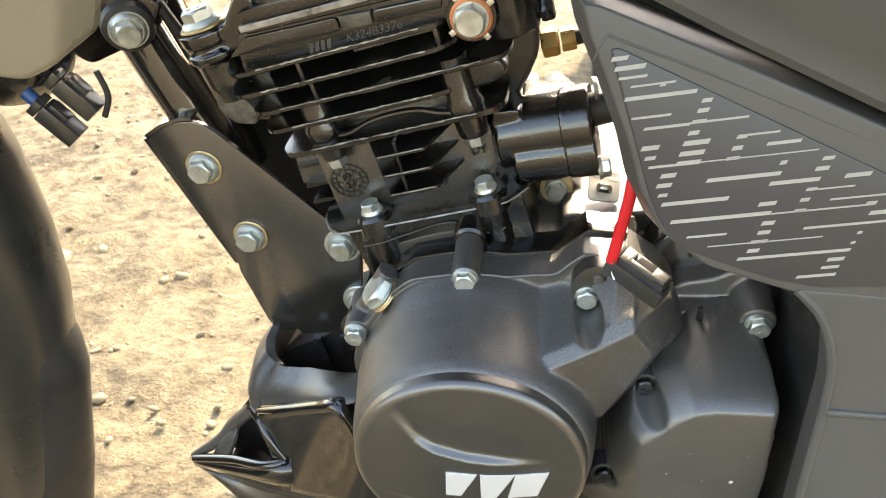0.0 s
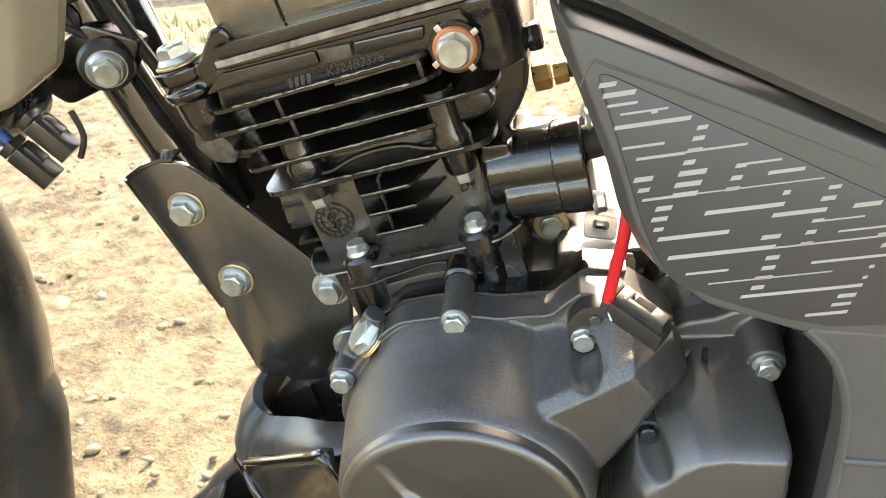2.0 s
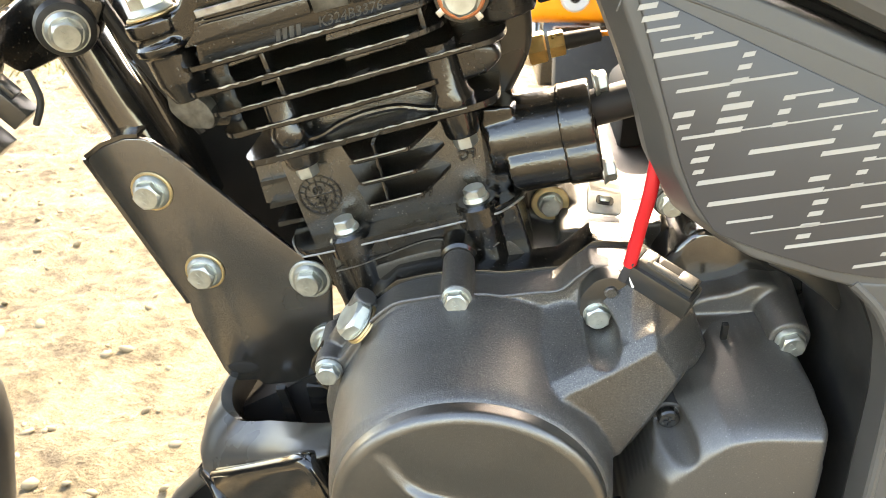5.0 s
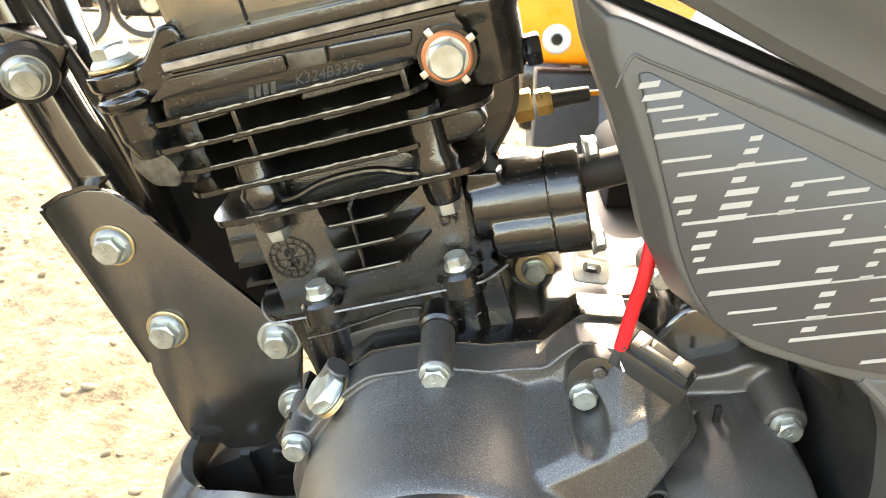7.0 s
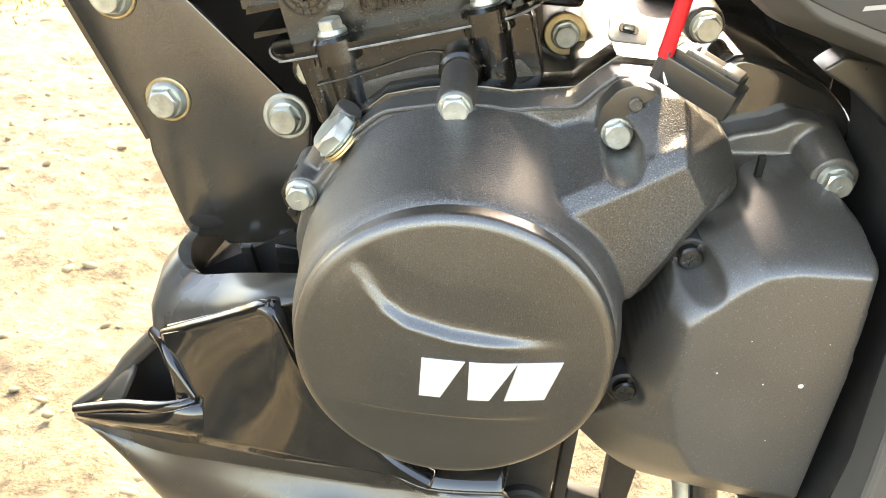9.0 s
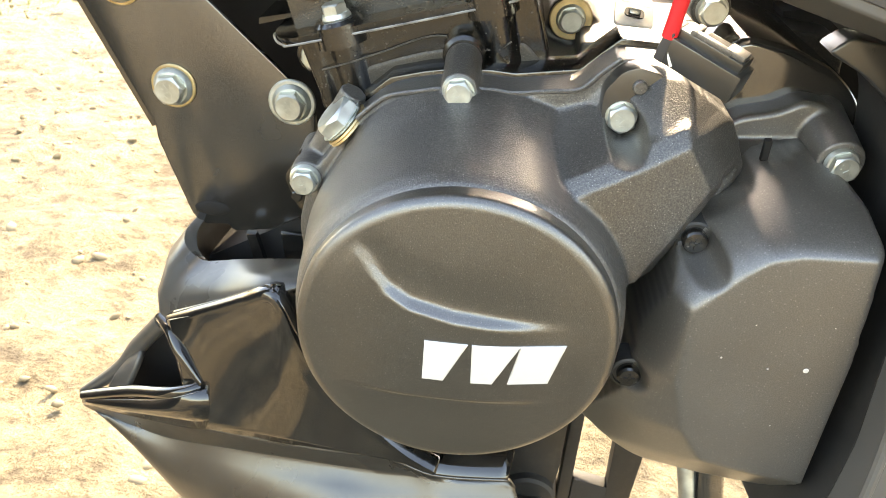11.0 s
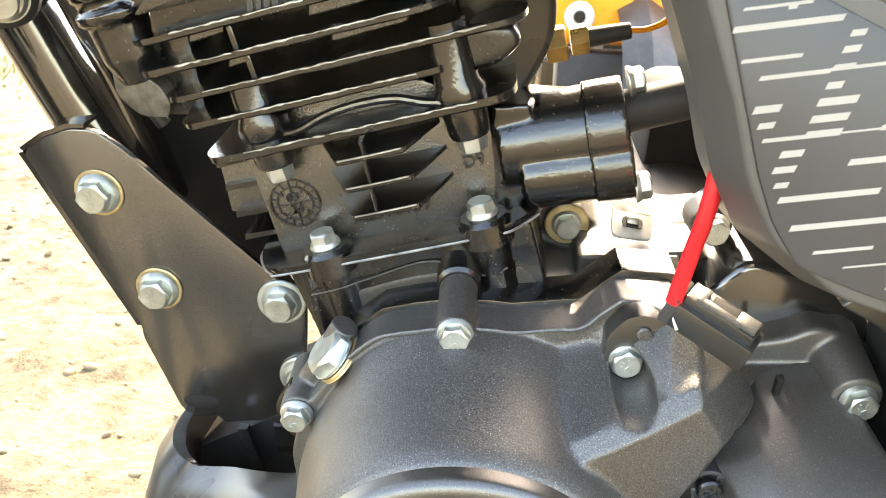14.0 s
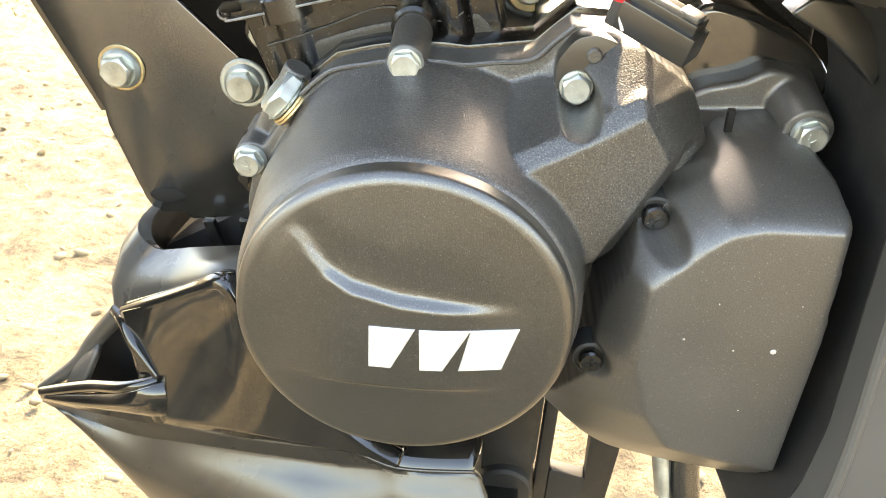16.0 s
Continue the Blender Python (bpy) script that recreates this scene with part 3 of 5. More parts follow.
def sprocket_height(x, z):
    """The flat face, the rounded slopes round it and the scoops at the two screws."""
    d, inside = dist_poly(sp_face, x, z)
    h = .1905 if inside else .1905 - .8 * d - (3 + 115 * smoothstep(.385, .435, z) + 85 * smoothstep(.455, .475, z)) * d * d
    for sx0, sz0, sh in ((.0672, .4590, .1605), (.0508, .3925, .1690)):
        h = -soft_max(-h, -(sh + 9 * max(0, math.hypot(x - sx0 + .0012, z - sz0 - .0024) - .0070)), .003)
    return h


sprocket = part("sprocket_cover", bm_relief(sprocket_height, sp_outer, .030, .310, 107, 184, -.085, .100),
                SMOOTH, bike, "smooth dark plastic front sprocket cover with paint specks", remesh=0.0011, smooth=10)
part("mount_lug", join(
    bm_rod((.1255, -.09, .4930), (.1255, -.1365, .4880), .0130, .0100, 24),
    bm_prism(round_poly([(.0770, .4880), (.0876, .4958), (.1037, .4998), (.1125, .5055), (.1235, .5043), (.1370, .4900), (.1420, .465), (.075, .465)], .004, 3), -.1140, -.08, .002),
    bm_loft([[(.070, -.100, .4895), (.118, -.100, .4985), (.118, -.100, .465), (.070, -.100, .465)], [(.074, -.1270, .4800), (.1165, -.1170, .4870), (.1165, -.125, .465), (.074, -.130, .465)]]),
), SMOOTH, sprocket, "lug that carries the cover bolt", remesh=0.0010, smooth=4)
bolt(M6, (.1255, -.1370, .4880), OUT, sprocket, 20)


def bm_pan_screw(r, p):
    """A round-headed screw with a cross recess, in its sunk seat."""
    m = axis_m(p, OUT)
    return join(bm_lathe([(r, -.006), (r, .0012), (r * 0.85, .0022), (r * 0.3, .0026)], 24, m),
                bm_box((r * 1.0, r * 0.22, .0008), m @ Matrix.Translation((0, 0, .0027))), bm_box((r * 0.22, r * 1.0, .0008), m @ Matrix.Translation((0, 0, .0027))))


for x, z, y in ((.0668, .4593, -.1615), (.0508, .3925, -.1700)):
    part("seat", bm_lathe([(.0082, -.012), (.0080, -.0006), (.0070, .0), (.0066, -.0012)], 28, axis_m((x, y, z), OUT)), RUBBER, sprocket, "dark sunk screw seat")
    part("screw", bm_pan_screw(.0052, (x, y - .0012, z)), CAST, sprocket, "black cross-head screw")
part("slot", bm_box((.0030, .0030, .0125), pose(.0950, -.1335, .4890, 14, -6, 0), .0005), DARK, sprocket, "dark narrow slot")
for x, z, r in ((.1150, .4200, .0012), (.0805, .4225, .0005), (.1000, .4190, .0004), (.1090, .3890, .0003), (.0900, .4400, .0003), (.1200, .4420, .0003)):
    part("paint_speck", bm_lathe([(r, 0), (r * 0.8, .0002)], 10, axis_m((x, -.1907, z), OUT)), WHITE, sprocket, "white paint speck")

# crankcase
case = part("crankcase", join(
    bm_prism(round_poly([(-.085, .36), (-.094, .45), (-.094, .492), (-.06, .505), (-.010, .517), (.004, .502), (.03, .500), (.10, .500), (.16, .49), (.17, .40), (.15, .33), (.0, .33), (-.07, .34)], .008, 3), -.092, .12),
    bm_prism(round_poly([(.0, .50), (.004, .522), (.012, .526), (.022, .520), (.030, .512), (.08, .520), (.15, .515), (.16, .46), (.0, .46)], .006, 3), -.045, .11),
    bm_loft([[(.018, -.025, z0), (.080, -.025, z1), (.072, -.074, z2), (.018, -.074, z3)] for z0, z1, z2, z3 in ((.46, .46, .46, .46), (.5110, .5180, .5170, .5110))]),
    bm_loft([[(.024, -.084, z0), (.060, -.084, z1), (.064, -.112, z2), (.026, -.112, z3)] for z0, z1, z2, z3 in ((.46, .46, .46, .46), (.5155, .5215, .507, .502))]),
    bm_rod((.0140, -.02, .5148), (.0140, -.048, .5148), .0115, .0105, 20),
    bm_rod((.0730, -.062, .5325), (.0730, -.080, .5325), .0100, .0090, 20),
), CASE, bike, "black cast crankcase", remesh=0.0016, smooth=3)
part("case_shoulder", bm_prism(round_poly([(.056, .44), (.068, .505), (.0765, .5180), (.0855, .5275), (.1058, .5240), (.1274, .5155), (.1404, .5046), (.152, .485), (.155, .43)], .006, 3), -.100, -.02, .005, 3), FRAME, case, "smooth glossy black shoulder of the case")
part("case_flange", bm_prism([(CX + (x - CX) * 1.022, CZ + (z - CZ) * 1.026) for x, z in flange[1:13]] + [(.05, .48), (-.08, .46)], -.1080, -.088, .001), CAST, case)
part("boss_arch", bm_rod((-.0355, -.080, .5110), (-.0355, -.1040, .5085), .0104, .0098, 28, .0015), CAST, case)
C16 = pose(-.065, 0, .500, 0, -16, 0)


def cyl(bm):
    """From the cylinder's axes (across, depth, up its bore) to the machine's."""
    bm.transform(C16)
    return bm


def cp(a, y, b):
    return tuple(C16 @ Vector((a, y, b)))


def flat(bm):
    """Turns a plate drawn in (across, depth) to lie across the bore."""
    bm.transform(Matrix(((1, 0, 0, 0), (0, 0, 1, 0), (0, 1, 0, 0), (0, 0, 0, 1))))
    return bm


UP = tuple((C16.to_3x3() @ Vector((0, 0, 1))))
AX = tuple((C16.to_3x3() @ Vector((1, 0, 0))))
part("case_neck", cyl(join(
    bm_prism(round_poly([(-.040, -.035), (-.045, .019), (.066, .019), (.068, -.03)], .004, 3), -.0915, .07),
    bm_rod((-.024, -.086, -.055), (-.024, -.086, .019), .0085, .0095, 20),
    bm_rod((.046, -.088, -.03), (.046, -.088, .019), .0085, .0100, 20),
    bm_rod((.060, -.086, -.03), (.060, -.086, .019), .0045, .0045, 14),
    bm_rod((-.038, -.0885, -.05), (-.038, -.0885, .019), .0042, .0042, 14),
)), CAST, case, remesh=0.0013, smooth=3)
part("joint_line", bm_tube([(-.1020, -.0940, .4936), (-.0890, -.0950, .4985), (-.0743, -.0930, .5041), (-.0486, -.0925, .5140), (-.0248, -.0960, .5105), (-.0150, -.0960, .5150)], .0004, 8), ETCH, case, "thin joint line")
part("stud_lug", join(bm_rod((-.1120, -.050, .4900), (-.1120, -.064, .4900), .0100, .0095, 24), bm_prism([(-.110, .460), (-.090, .450), (-.090, .500), (-.116, .498)], -.058, -.03)), CAST, case, remesh=0.0012, smooth=3)
bolt(M6_PLAIN, (-.1120, -.0640, .4900), OUT, case, 5)
for p in ((.0140, -.0490, .5148), (.0730, -.0808, .5325)):
    bolt(M6, p, OUT, case, 15)
part("washer", bm_lathe([(.0105, 0), (.0108, .0004), (.0102, .001)], 28, axis_m((.0140, -.0483, .5148), OUT)), ZINC_YELLOW, case, "yellow passivated washer")
CLIP_M = pose(.0425, -.0600, .5222, -62, 7, 0)
clip = part("wiring_clip", join(
    bm_prism(round_poly([(-.0095, -.0090), (-.0095, .0100), (.0095, .0085), (.0095, -.0080)][::-1], .0035, 5), -.0009, .0009, .0004, 2),
    bm_prism(round_poly([(-.0085, .0060), (.0085, .0050), (.0085, .0120), (-.0085, .0130)], .002, 3), -.0009, .0040)), TIN, case, "bright bent metal clip")
clip.data.transform(CLIP_M)
part("slot", bm_prism(round_poly([(-.0048, -.0030), (-.0048, .0030), (.0048, .0026), (.0048, -.0030)][::-1], .0025, 4), -.0014, .0), DARK, clip).data.transform(CLIP_M)
part("hook", bm_box((.0060, .0030, .0040), CLIP_M @ pose(0, -.0012, .0008, 20, 0, 0), .0012), ZINC, clip)

# cylinder barrel with its base flange and the finned window
cylinder = part("cylinder", cyl(bm_prism([(-.048, .018), (.0575, .018), (.0575, .074), (-.048, .074)], -.0820, .06, .0015, 2)), CAST_ROUGH, bike, "black cast cylinder barrel with cooling fins")
plate_f = flat(bm_prism(round_poly([(-.060, -.078), (-.050, -.0985), (.058, -.0985), (.073, -.084), (.073, .07), (-.060, .07)], .010, 6), .0178, .0220, .0014, 3))
bmesh.ops.recalc_face_normals(plate_f, faces=plate_f.faces)
part("base_flange", cyl(plate_f), CAST, cylinder)
for b in (.0430, .0555, .0675):
    fin_b = flat(bm_prism(round_poly([(-.0150, -.078), (-.0030, -.1088), (.0250, -.1088), (.0395, -.078)], .002, 3), b - .0014, b + .0010, .0006, 1))
    bmesh.ops.recalc_face_normals(fin_b, faces=fin_b.faces)
    part("fin", cyl(fin_b), CAST, cylinder)
    part("worn_glint_edge", cyl(bm_tube([(-.0020, -.1089, b + .0008), (.010, -.1090, b + .0007), (.0240, -.1089, b + .0008)], .0004, 6)), FIN_EDGE, cylinder, "thin pale edge, bare worn metal and painted glint")
part("rib", cyl(bm_prism([(.0060, .043), (.0080, .043), (.0100, .074), (.0080, .074)], -.1072, -.078, .0006, 1)), CAST, cylinder)
# Highlight on the base flange's rim, drawn as a pale tube along it.
part("worn_glint_edge", cyl(bm_tube([(-.0600, -.070, .0205), (-.0598, -.0790, .0205), (-.0555, -.0900, .0200), (-.0505, -.0968, .0195), (-.0450, -.0985, .0190), (.0, -.0988, .0186), (.050, -.0986, .0186), (.0605, -.0960, .0188), (.0700, -.0872, .0190)], .0006, 6)), FIN_EDGE, cylinder, "thin pale edge, bare worn metal and painted glint")
part("lug_block", cyl(bm_prism([(-.074, .038), (-.048, .034), (-.048, .066), (-.070, .068)], -.060, .02, .001)), CAST_ROUGH, cylinder)
for b in (.024, .036, .050, .062):
    part("fin", cyl(bm_prism([(-.071, b), (-.052, b), (-.052, b + .002), (-.070, b + .003)], -.064, .03)), CAST, cylinder)


def stamp():
    bm = []
    for r0, r1 in ((.0108, .0115), (.0076, .0082)):
        bm.append(bm_loft([[(r * math.cos(2 * math.pi * k / 36), y, r * math.sin(2 * math.pi * k / 36)) for k in range(36)] for r, y in ((r1, 0), (r1, -.0007), (r0, -.0007), (r0, 0))], caps=False))
    for k in range(16):
        t = 2 * math.pi * k / 16
        bm.append(bm_box((.0032, .0014, .0005), pose(.0095 * math.cos(t), 0, .0095 * math.sin(t), 0, -math.degrees(t), 0)))
    bm.append(bm_box((.0150, .0014, .0005)))
    for x, z in ((-.0045, .0056), (.0, .0062), (.0045, .0056), (-.0045, -.0056), (.0, -.0062), (.0045, -.0056)):
        bm.append(bm_box((.0005, .0014, .0030), Matrix.Translation((x, 0, z))))
    out = join(*bm)
    out.transform(C16 @ Matrix.Translation((-.034, -.0822, .0445)))
    return out


part("date_stamp", stamp(), CAST, cylinder, "raised round casting date stamp")


def on_cyl(a, y, b):
    return C16 @ pose(a, y, b, 90, 0, 0)


part("writing", text_bm("03", .0058, on_cyl(-.034, -.0826, .0475)), CAST, cylinder)
part("writing", text_bm("24", .0058, on_cyl(-.034, -.0826, .0417)), CAST, cylinder)
part("writing", text_bm("K2010159", .0088, on_cyl(.0070, -.0828, .0322)), CAST, cylinder)
part("writing", text_bm("D9", .0078, on_cyl(.0477, -.0828, .0472)), CAST, cylinder)
for a in (-.0245, .0465):
    part("boss", cyl(bm_lathe([(.0120, -.004), (.0116, .006), (.0100, .0078)], 24, Matrix.Translation((a, -.090, .0175)))), CAST, cylinder)
    bolt(M6_PLAIN, cp(a, -.090, .0252), UP, cylinder, 20)


# cylinder head: lower plate, fins, upper deck, cover box
head = part("cylinder_head", cyl(join(
    bm_prism(round_poly([(-.070, .074), (.060, .074), (.066, .135), (-.068, .135)], .004, 3), -.036, .06, .001),
    bm_prism(round_poly([(-.085, .072), (-.060, .072), (-.060, .145), (-.082, .145)], .004, 3), -.028, .06, .001),
    bm_prism(round_poly([(-.062, .1275), (.086, .1275), (.086, .149), (-.056, .149)], .004, 3), -.0945, .06, .002),
)), CAST, bike, "black finned cylinder head")
# raised bars of the deck, broken by the bare name tab
part("deck_bar", cyl(bm_prism(round_poly([(-.064, .1380), (.0000, .1368), (.0004, .1440), (-.052, .1462)], .002, 3), -.0972, -.09, .0012, 2)), CAST, head)
part("deck_bar", cyl(bm_prism(round_poly([(.0192, .1360), (.0540, .1350), (.0560, .1412), (.0195, .1430)], .002, 3), -.0972, -.09, .0012, 2)), CAST, head)
part("deck_bar", cyl(bm_prism(round_poly([(-.050, .1470), (.088, .1432), (.088, .1468), (-.050, .1500)], .001, 2), -.0955, -.09, .0008, 1)), CAST, head)
part("web", cyl(bm_prism(round_poly([(-.030, .077), (.044, .077), (.043, .0790), (.0347, .0850), (.0201, .0893), (-.0041, .0888), (-.020, .0855), (-.030, .0830)], .002, 2), -.0800, -.03, .0010, 2)), CAST_ROUGH, head, "rough cast arched web between fins")
part("web_lip", cyl(bm_tube([(-.030, -.0905, .0790), (-.018, -.0935, .0796), (-.0041, -.0935, .0835), (.0100, -.0935, .0848), (.0240, -.0935, .0838), (.0347, -.0940, .0800), (.044, -.0940, .0775)], .0018, 10)), CAST, head)
rough = random.Random(21)


def bm_rough_fin(a0, a1, b, y, th):
    """A cast fin: rounded ends, an uneven front edge and a face that is not quite flat."""
    pts = round_poly([(a0, y), (a1, y), (a1, .05), (a0, .05)], .016, 7)
    dense = []
    for i, p in enumerate(pts):
        q = pts[(i + 1) % len(pts)]
        steps = max(1, int(math.hypot(q[0] - p[0], q[1] - p[1]) / .004)) if min(p[1], q[1]) < 0 else 1
        for k in range(steps):
            u, v = p[0] + (q[0] - p[0]) * k / steps, p[1] + (q[1] - p[1]) * k / steps
            dense.append((u, v + rough.uniform(-.0004, .0004) if v < -.03 else v))
    bm = flat(bm_prism(dense, b, b + th, .0006, 1))
    for v in bm.verts:
        v.co.z += .0004 * noise.noise(Vector((v.co.x * 60, v.co.y * 60, b * 900)))
    bmesh.ops.recalc_face_normals(bm, faces=bm.faces)
    return bm


for a0, a1, b, y in ((-.061, .072, .0738, -.0995), (-.066, .052, .0905, -.0995), (-.068, .082, .1022, -.0995), (-.075, .056, .1142, -.0995), (-.072, .056, .1265, -.0995)):
    th = .0036 if b < .08 else .0028
    part("fin", cyl(bm_rough_fin(a0, a1, b, y, th)), CAST, head)
    # the front edge of each fin, rubbed bright in places
    n = 40
    pts = [(a0 + .020 + (a1 - a0 - .036) * k / n, y - .0001 + rough.uniform(-.0003, .0002), b + th - .0003 + rough.uniform(-.0002, .0002)) for k in range(n + 1)]
    part("worn_glint_edge", cyl(bm_tube(pts, [rough.choice((.0002, .0003, .0004, .0006)) for k in pts], 6, 2)), FIN_EDGE, head, "thin pale edge, bare worn metal and painted glint")
for a0, a1, b in ((-.052, -.036, .1215), (-.002, .048, .1205), (-.040, -.028, .1085), (.004, .036, .1090)):
    part("web", cyl(bm_prism([(a0, b), (a1, b + .0008), (a1 + .002, b + .0062), (a0 + .002, b + .0060)], -.0860, -.03, .0008, 1)), CAST_ROUGH, head, "rough cast web between fins")
part("end_wall", cyl(bm_prism(round_poly([(-.076, .094), (-.058, .090), (-.052, .132), (-.072, .134)], .004, 3), -.0800, .05, .004, 2)), CAST, head)
part("port_boss", cyl(join(bm_prism(round_poly([(-.0852, .1200), (-.0813, .1212), (-.0735, .1155), (-.0680, .1085), (-.0668, .1000), (-.0705, .0955), (-.0820, .0990), (-.0880, .1099)], .003, 3), -.0900, -.03, .0012),
                           bm_prism([(-.084, .102), (-.066, .096), (-.066, .118), (-.080, .118)], -.080, .02))), FLAT_CUT, head, "ground flat casting boss")
for a, b0, b1 in ((-.0330, .0720, .103), (.0495, .0670, .108)):
    part("bolt_column", cyl(bm_lathe([(.0080, b0 - .006), (.0088, b0 - .004), (.0092, b0 + .003), (.0092, b0 + .0065), (.0104, b0 + .008), (.0110, b0 + .014), (.0092, b0 + .0175), (.0086, b1)], 28, Matrix.Translation((a, -.0885, 0)))), CAST, head)
    part("nut", cyl(bm_lathe([(.0058, b0 - .0125), (.0062, b0 - .011), (.0062, b0 - .004)], 6, Matrix.Translation((a, -.0885, 0)))), ZINC, head, "zinc hexagon nut")
for a, b in ((-.030, .1205), (-.027, .1085), (.047, .1210)):
    part("rib", cyl(bm_box((.0026, .016, .012), Matrix.Translation((a, -.088, b)), .0008)), CAST, head)
# ear with the mounting bolt
part("ear", cyl(join(bm_lathe([(.0080, .112), (.0115, .122), (.0122, .1365), (.0148, .1380), (.0152, .1415), (.0130, .1430), (.0128, .1460), (.0146, .1470), (.0150, .1530), (.0140, .1542)], 36, Matrix.Translation((-.0770, -.084, 0))),
                     bm_prism(round_poly([(-.078, .1400), (-.050, .1380), (-.046, .152), (-.040, .1600), (-.0420, .1670), (-.050, .1675), (-.062, .1550), (-.078, .1535)], .003), -.0920, -.05, .003))), CAST, head, remesh=0.0009, smooth=2)
bolt(M10, cp(-.0770, -.084, .1558), UP, head, 10)
part("washer", WASHER, ZINC, head).matrix_basis = axis_m(cp(-.0770, -.084, .1544), UP)
part("gasket", cyl(bm_prism([(-.052, .149), (.090, .147), (.090, .1505), (-.052, .1525)], -.0970, .05, .0004, 1)), FIN_EDGE, head, "grey ribbed gasket edge")
vcover = part("valve_cover", cyl(join(bm_prism(round_poly([(-.048, .157), (.060, .156), (.060, .235), (-.048, .235)], .004, 3), -.088, .05, .003))), BOX, bike, "dark glossy metallic valve cover mirroring the sand")
part("cover_flange", cyl(bm_prism(round_poly([(-.050, .1530), (.088, .1508), (.088, .1566), (-.036, .1600), (-.050, .1590)], .001), -.0965, .05, .0016, 2)), CAST, vcover, "black lower flange of the cover")
part("seam", cyl(bm_box((.0012, .0012, .070), Matrix.Translation((-.012, -.0884, .195)))), DARK, vcover)
part("cover_bolt_ear", cyl(join(bm_lathe([(.013, .110), (.0148, .122), (.0153, .138), (.0166, .141), (.0166, .146), (.0150, .148)], 28, Matrix.Translation((.085, -.082, 0))),
                                bm_prism(round_poly([(.04, .142), (.096, .138), (.090, .150), (.060, .164), (.04, .162)], .004), -.090, -.03, .003))), CAST, vcover, remesh=0.0012, smooth=2)
bolt(M10_BLACK, cp(.085, -.082, .1482), UP, vcover, 20, "black flanged cover bolt")
part("name_tab", cyl(bm_prism([(.0014, .1369), (.0180, .1363), (.0186, .1432), (.0016, .1445)], -.0978, -.09, .0005)), FLAT_CUT, head, "bare rough name tab")
SHEAR = Matrix(((1, .28, 0, 0), (0, 1, 0, 0), (0, 0, 1, 0), (0, 0, 0, 1)))
part("writing", text_bm("K324B3376", .0066, on_cyl(.0165, -.0947, .1318) @ SHEAR, .0003), ETCH, head, "stamped engine number in grey")
for k in range(4):
    part("logo_bar", cyl(bm_prism([(-.0210 + .0034 * k, .1290), (-.0188 + .0034 * k, .1290), (-.0172 + .0034 * k, .1340), (-.0194 + .0034 * k, .1340)], -.0952, -.0940)), ETCH, head)
plug = part("oil_plug", bm_hex_head(.0148, .0080, .0086, .0012, mark=False), ZINC, head, "zinc hexagon oil gallery plug")
plug.matrix_basis = axis_m(cp(.0675, -.1000, .1275), OUT) @ pose(0, 0, 0, 0, 0, 25)
part("copper_washer", bm_lathe([(.0098, -.0012), (.0108, -.0006), (.0108, .0008), (.0100, .0014)], 32, axis_m(cp(.0675, -.0995, .1275), OUT)), COPPER, head, "orange copper sealing washer")
for k in range(4):
    t = radians(25 + 90 * k)
    part("washer_tab", cyl(bm_box((.0042, .0012, .0030), Matrix.Translation((.0675 + .0118 * math.cos(t), -.0992, .1275 + .0118 * math.sin(t))) @ pose(0, 0, 0, 0, -math.degrees(t), 0), .0003)), ALLOY, head, "bright bent washer tab")
part("plug_boss", cyl(bm_lathe([(.0135, .10), (.0125, .0), (.0118, -.0)], 28, axis_m((.0675, -.0985, .1275), (0, 1, 0)) @ Matrix.Scale(1, 4))), CAST, head)
part("side_cover", cyl(bm_prism(round_poly([(.052, .150), (.090, .150), (.0945, .1200), (.0945, .1000), (.0910, .0850), (.0805, .0700), (.0680, .0575), (.0540, .0560)], .008, 5), -.058, .05, .008, 4)), SIDE_ALLOY, head, "dark satin alloy side cover")
part("chain_housing", cyl(join(bm_prism(round_poly([(.048, .086), (.068, .087), (.078, .093), (.076, .101), (.062, .1050), (.048, .104)], .004, 4), -.0920, -.04, .003))), CAST, head, remesh=0.0013, smooth=3)
part("drain_fitting", bm_rod(cp(.086, -.078, .1165), cp(.100, -.078, .1165), .0050, bevel=.0008), CAST, head)
part("drain_nut", bm_lathe([(.0068, 0), (.0074, .001), (.0074, .006), (.0066, .007)], 6, axis_m(cp(.099, -.078, .1168), AX)), CAST, head)

# inlet stub with its clamp
stub = part("inlet_stub", join(
    bm_rod((-.020, -.067, .5605), (.0175, -.069, .5700), .0200, .0200, 40),
    bm_rod((-.010, -.076, .5500), (.0190, -.077, .5570), .0150, .0150, 32),
    bm_prism([(-.026, .538), (-.010, .535), (-.010, .584), (-.026, .582)], -.082, -.04),
), CAST, bike, "glossy black inlet stub on the cylinder", remesh=0.0011, smooth=3)
part("collar", join(
    bm_rod((.0150, -.069, .5694), (.0315, -.070, .5736), .0212, .0212, 40),
    bm_rod((.0185, -.077, .5568), (.0350, -.078, .5608), .0160, .0160, 32),
), CAST, stub, "textured black clamp collar", remesh=0.0010, smooth=2)
part("hose", bm_rod((.028, -.066, .577), (.056, -.064, .585), .0095, .0095, 28, .001), RUBBER, stub)
part("port_block", bm_prism(round_poly([(-.030, .530), (.020, .530), (.022, .574), (-.030, .574)], .004, 3), -.058, -.020, .002), CAST, stub)
bolt(M6_PLAIN, (.0355, -.086, .5520), (.96, 0, .26), stub, 0)
bolt(M6_PLAIN, (.0300, -.066, .5905), (.96, 0, .26), stub, 10)

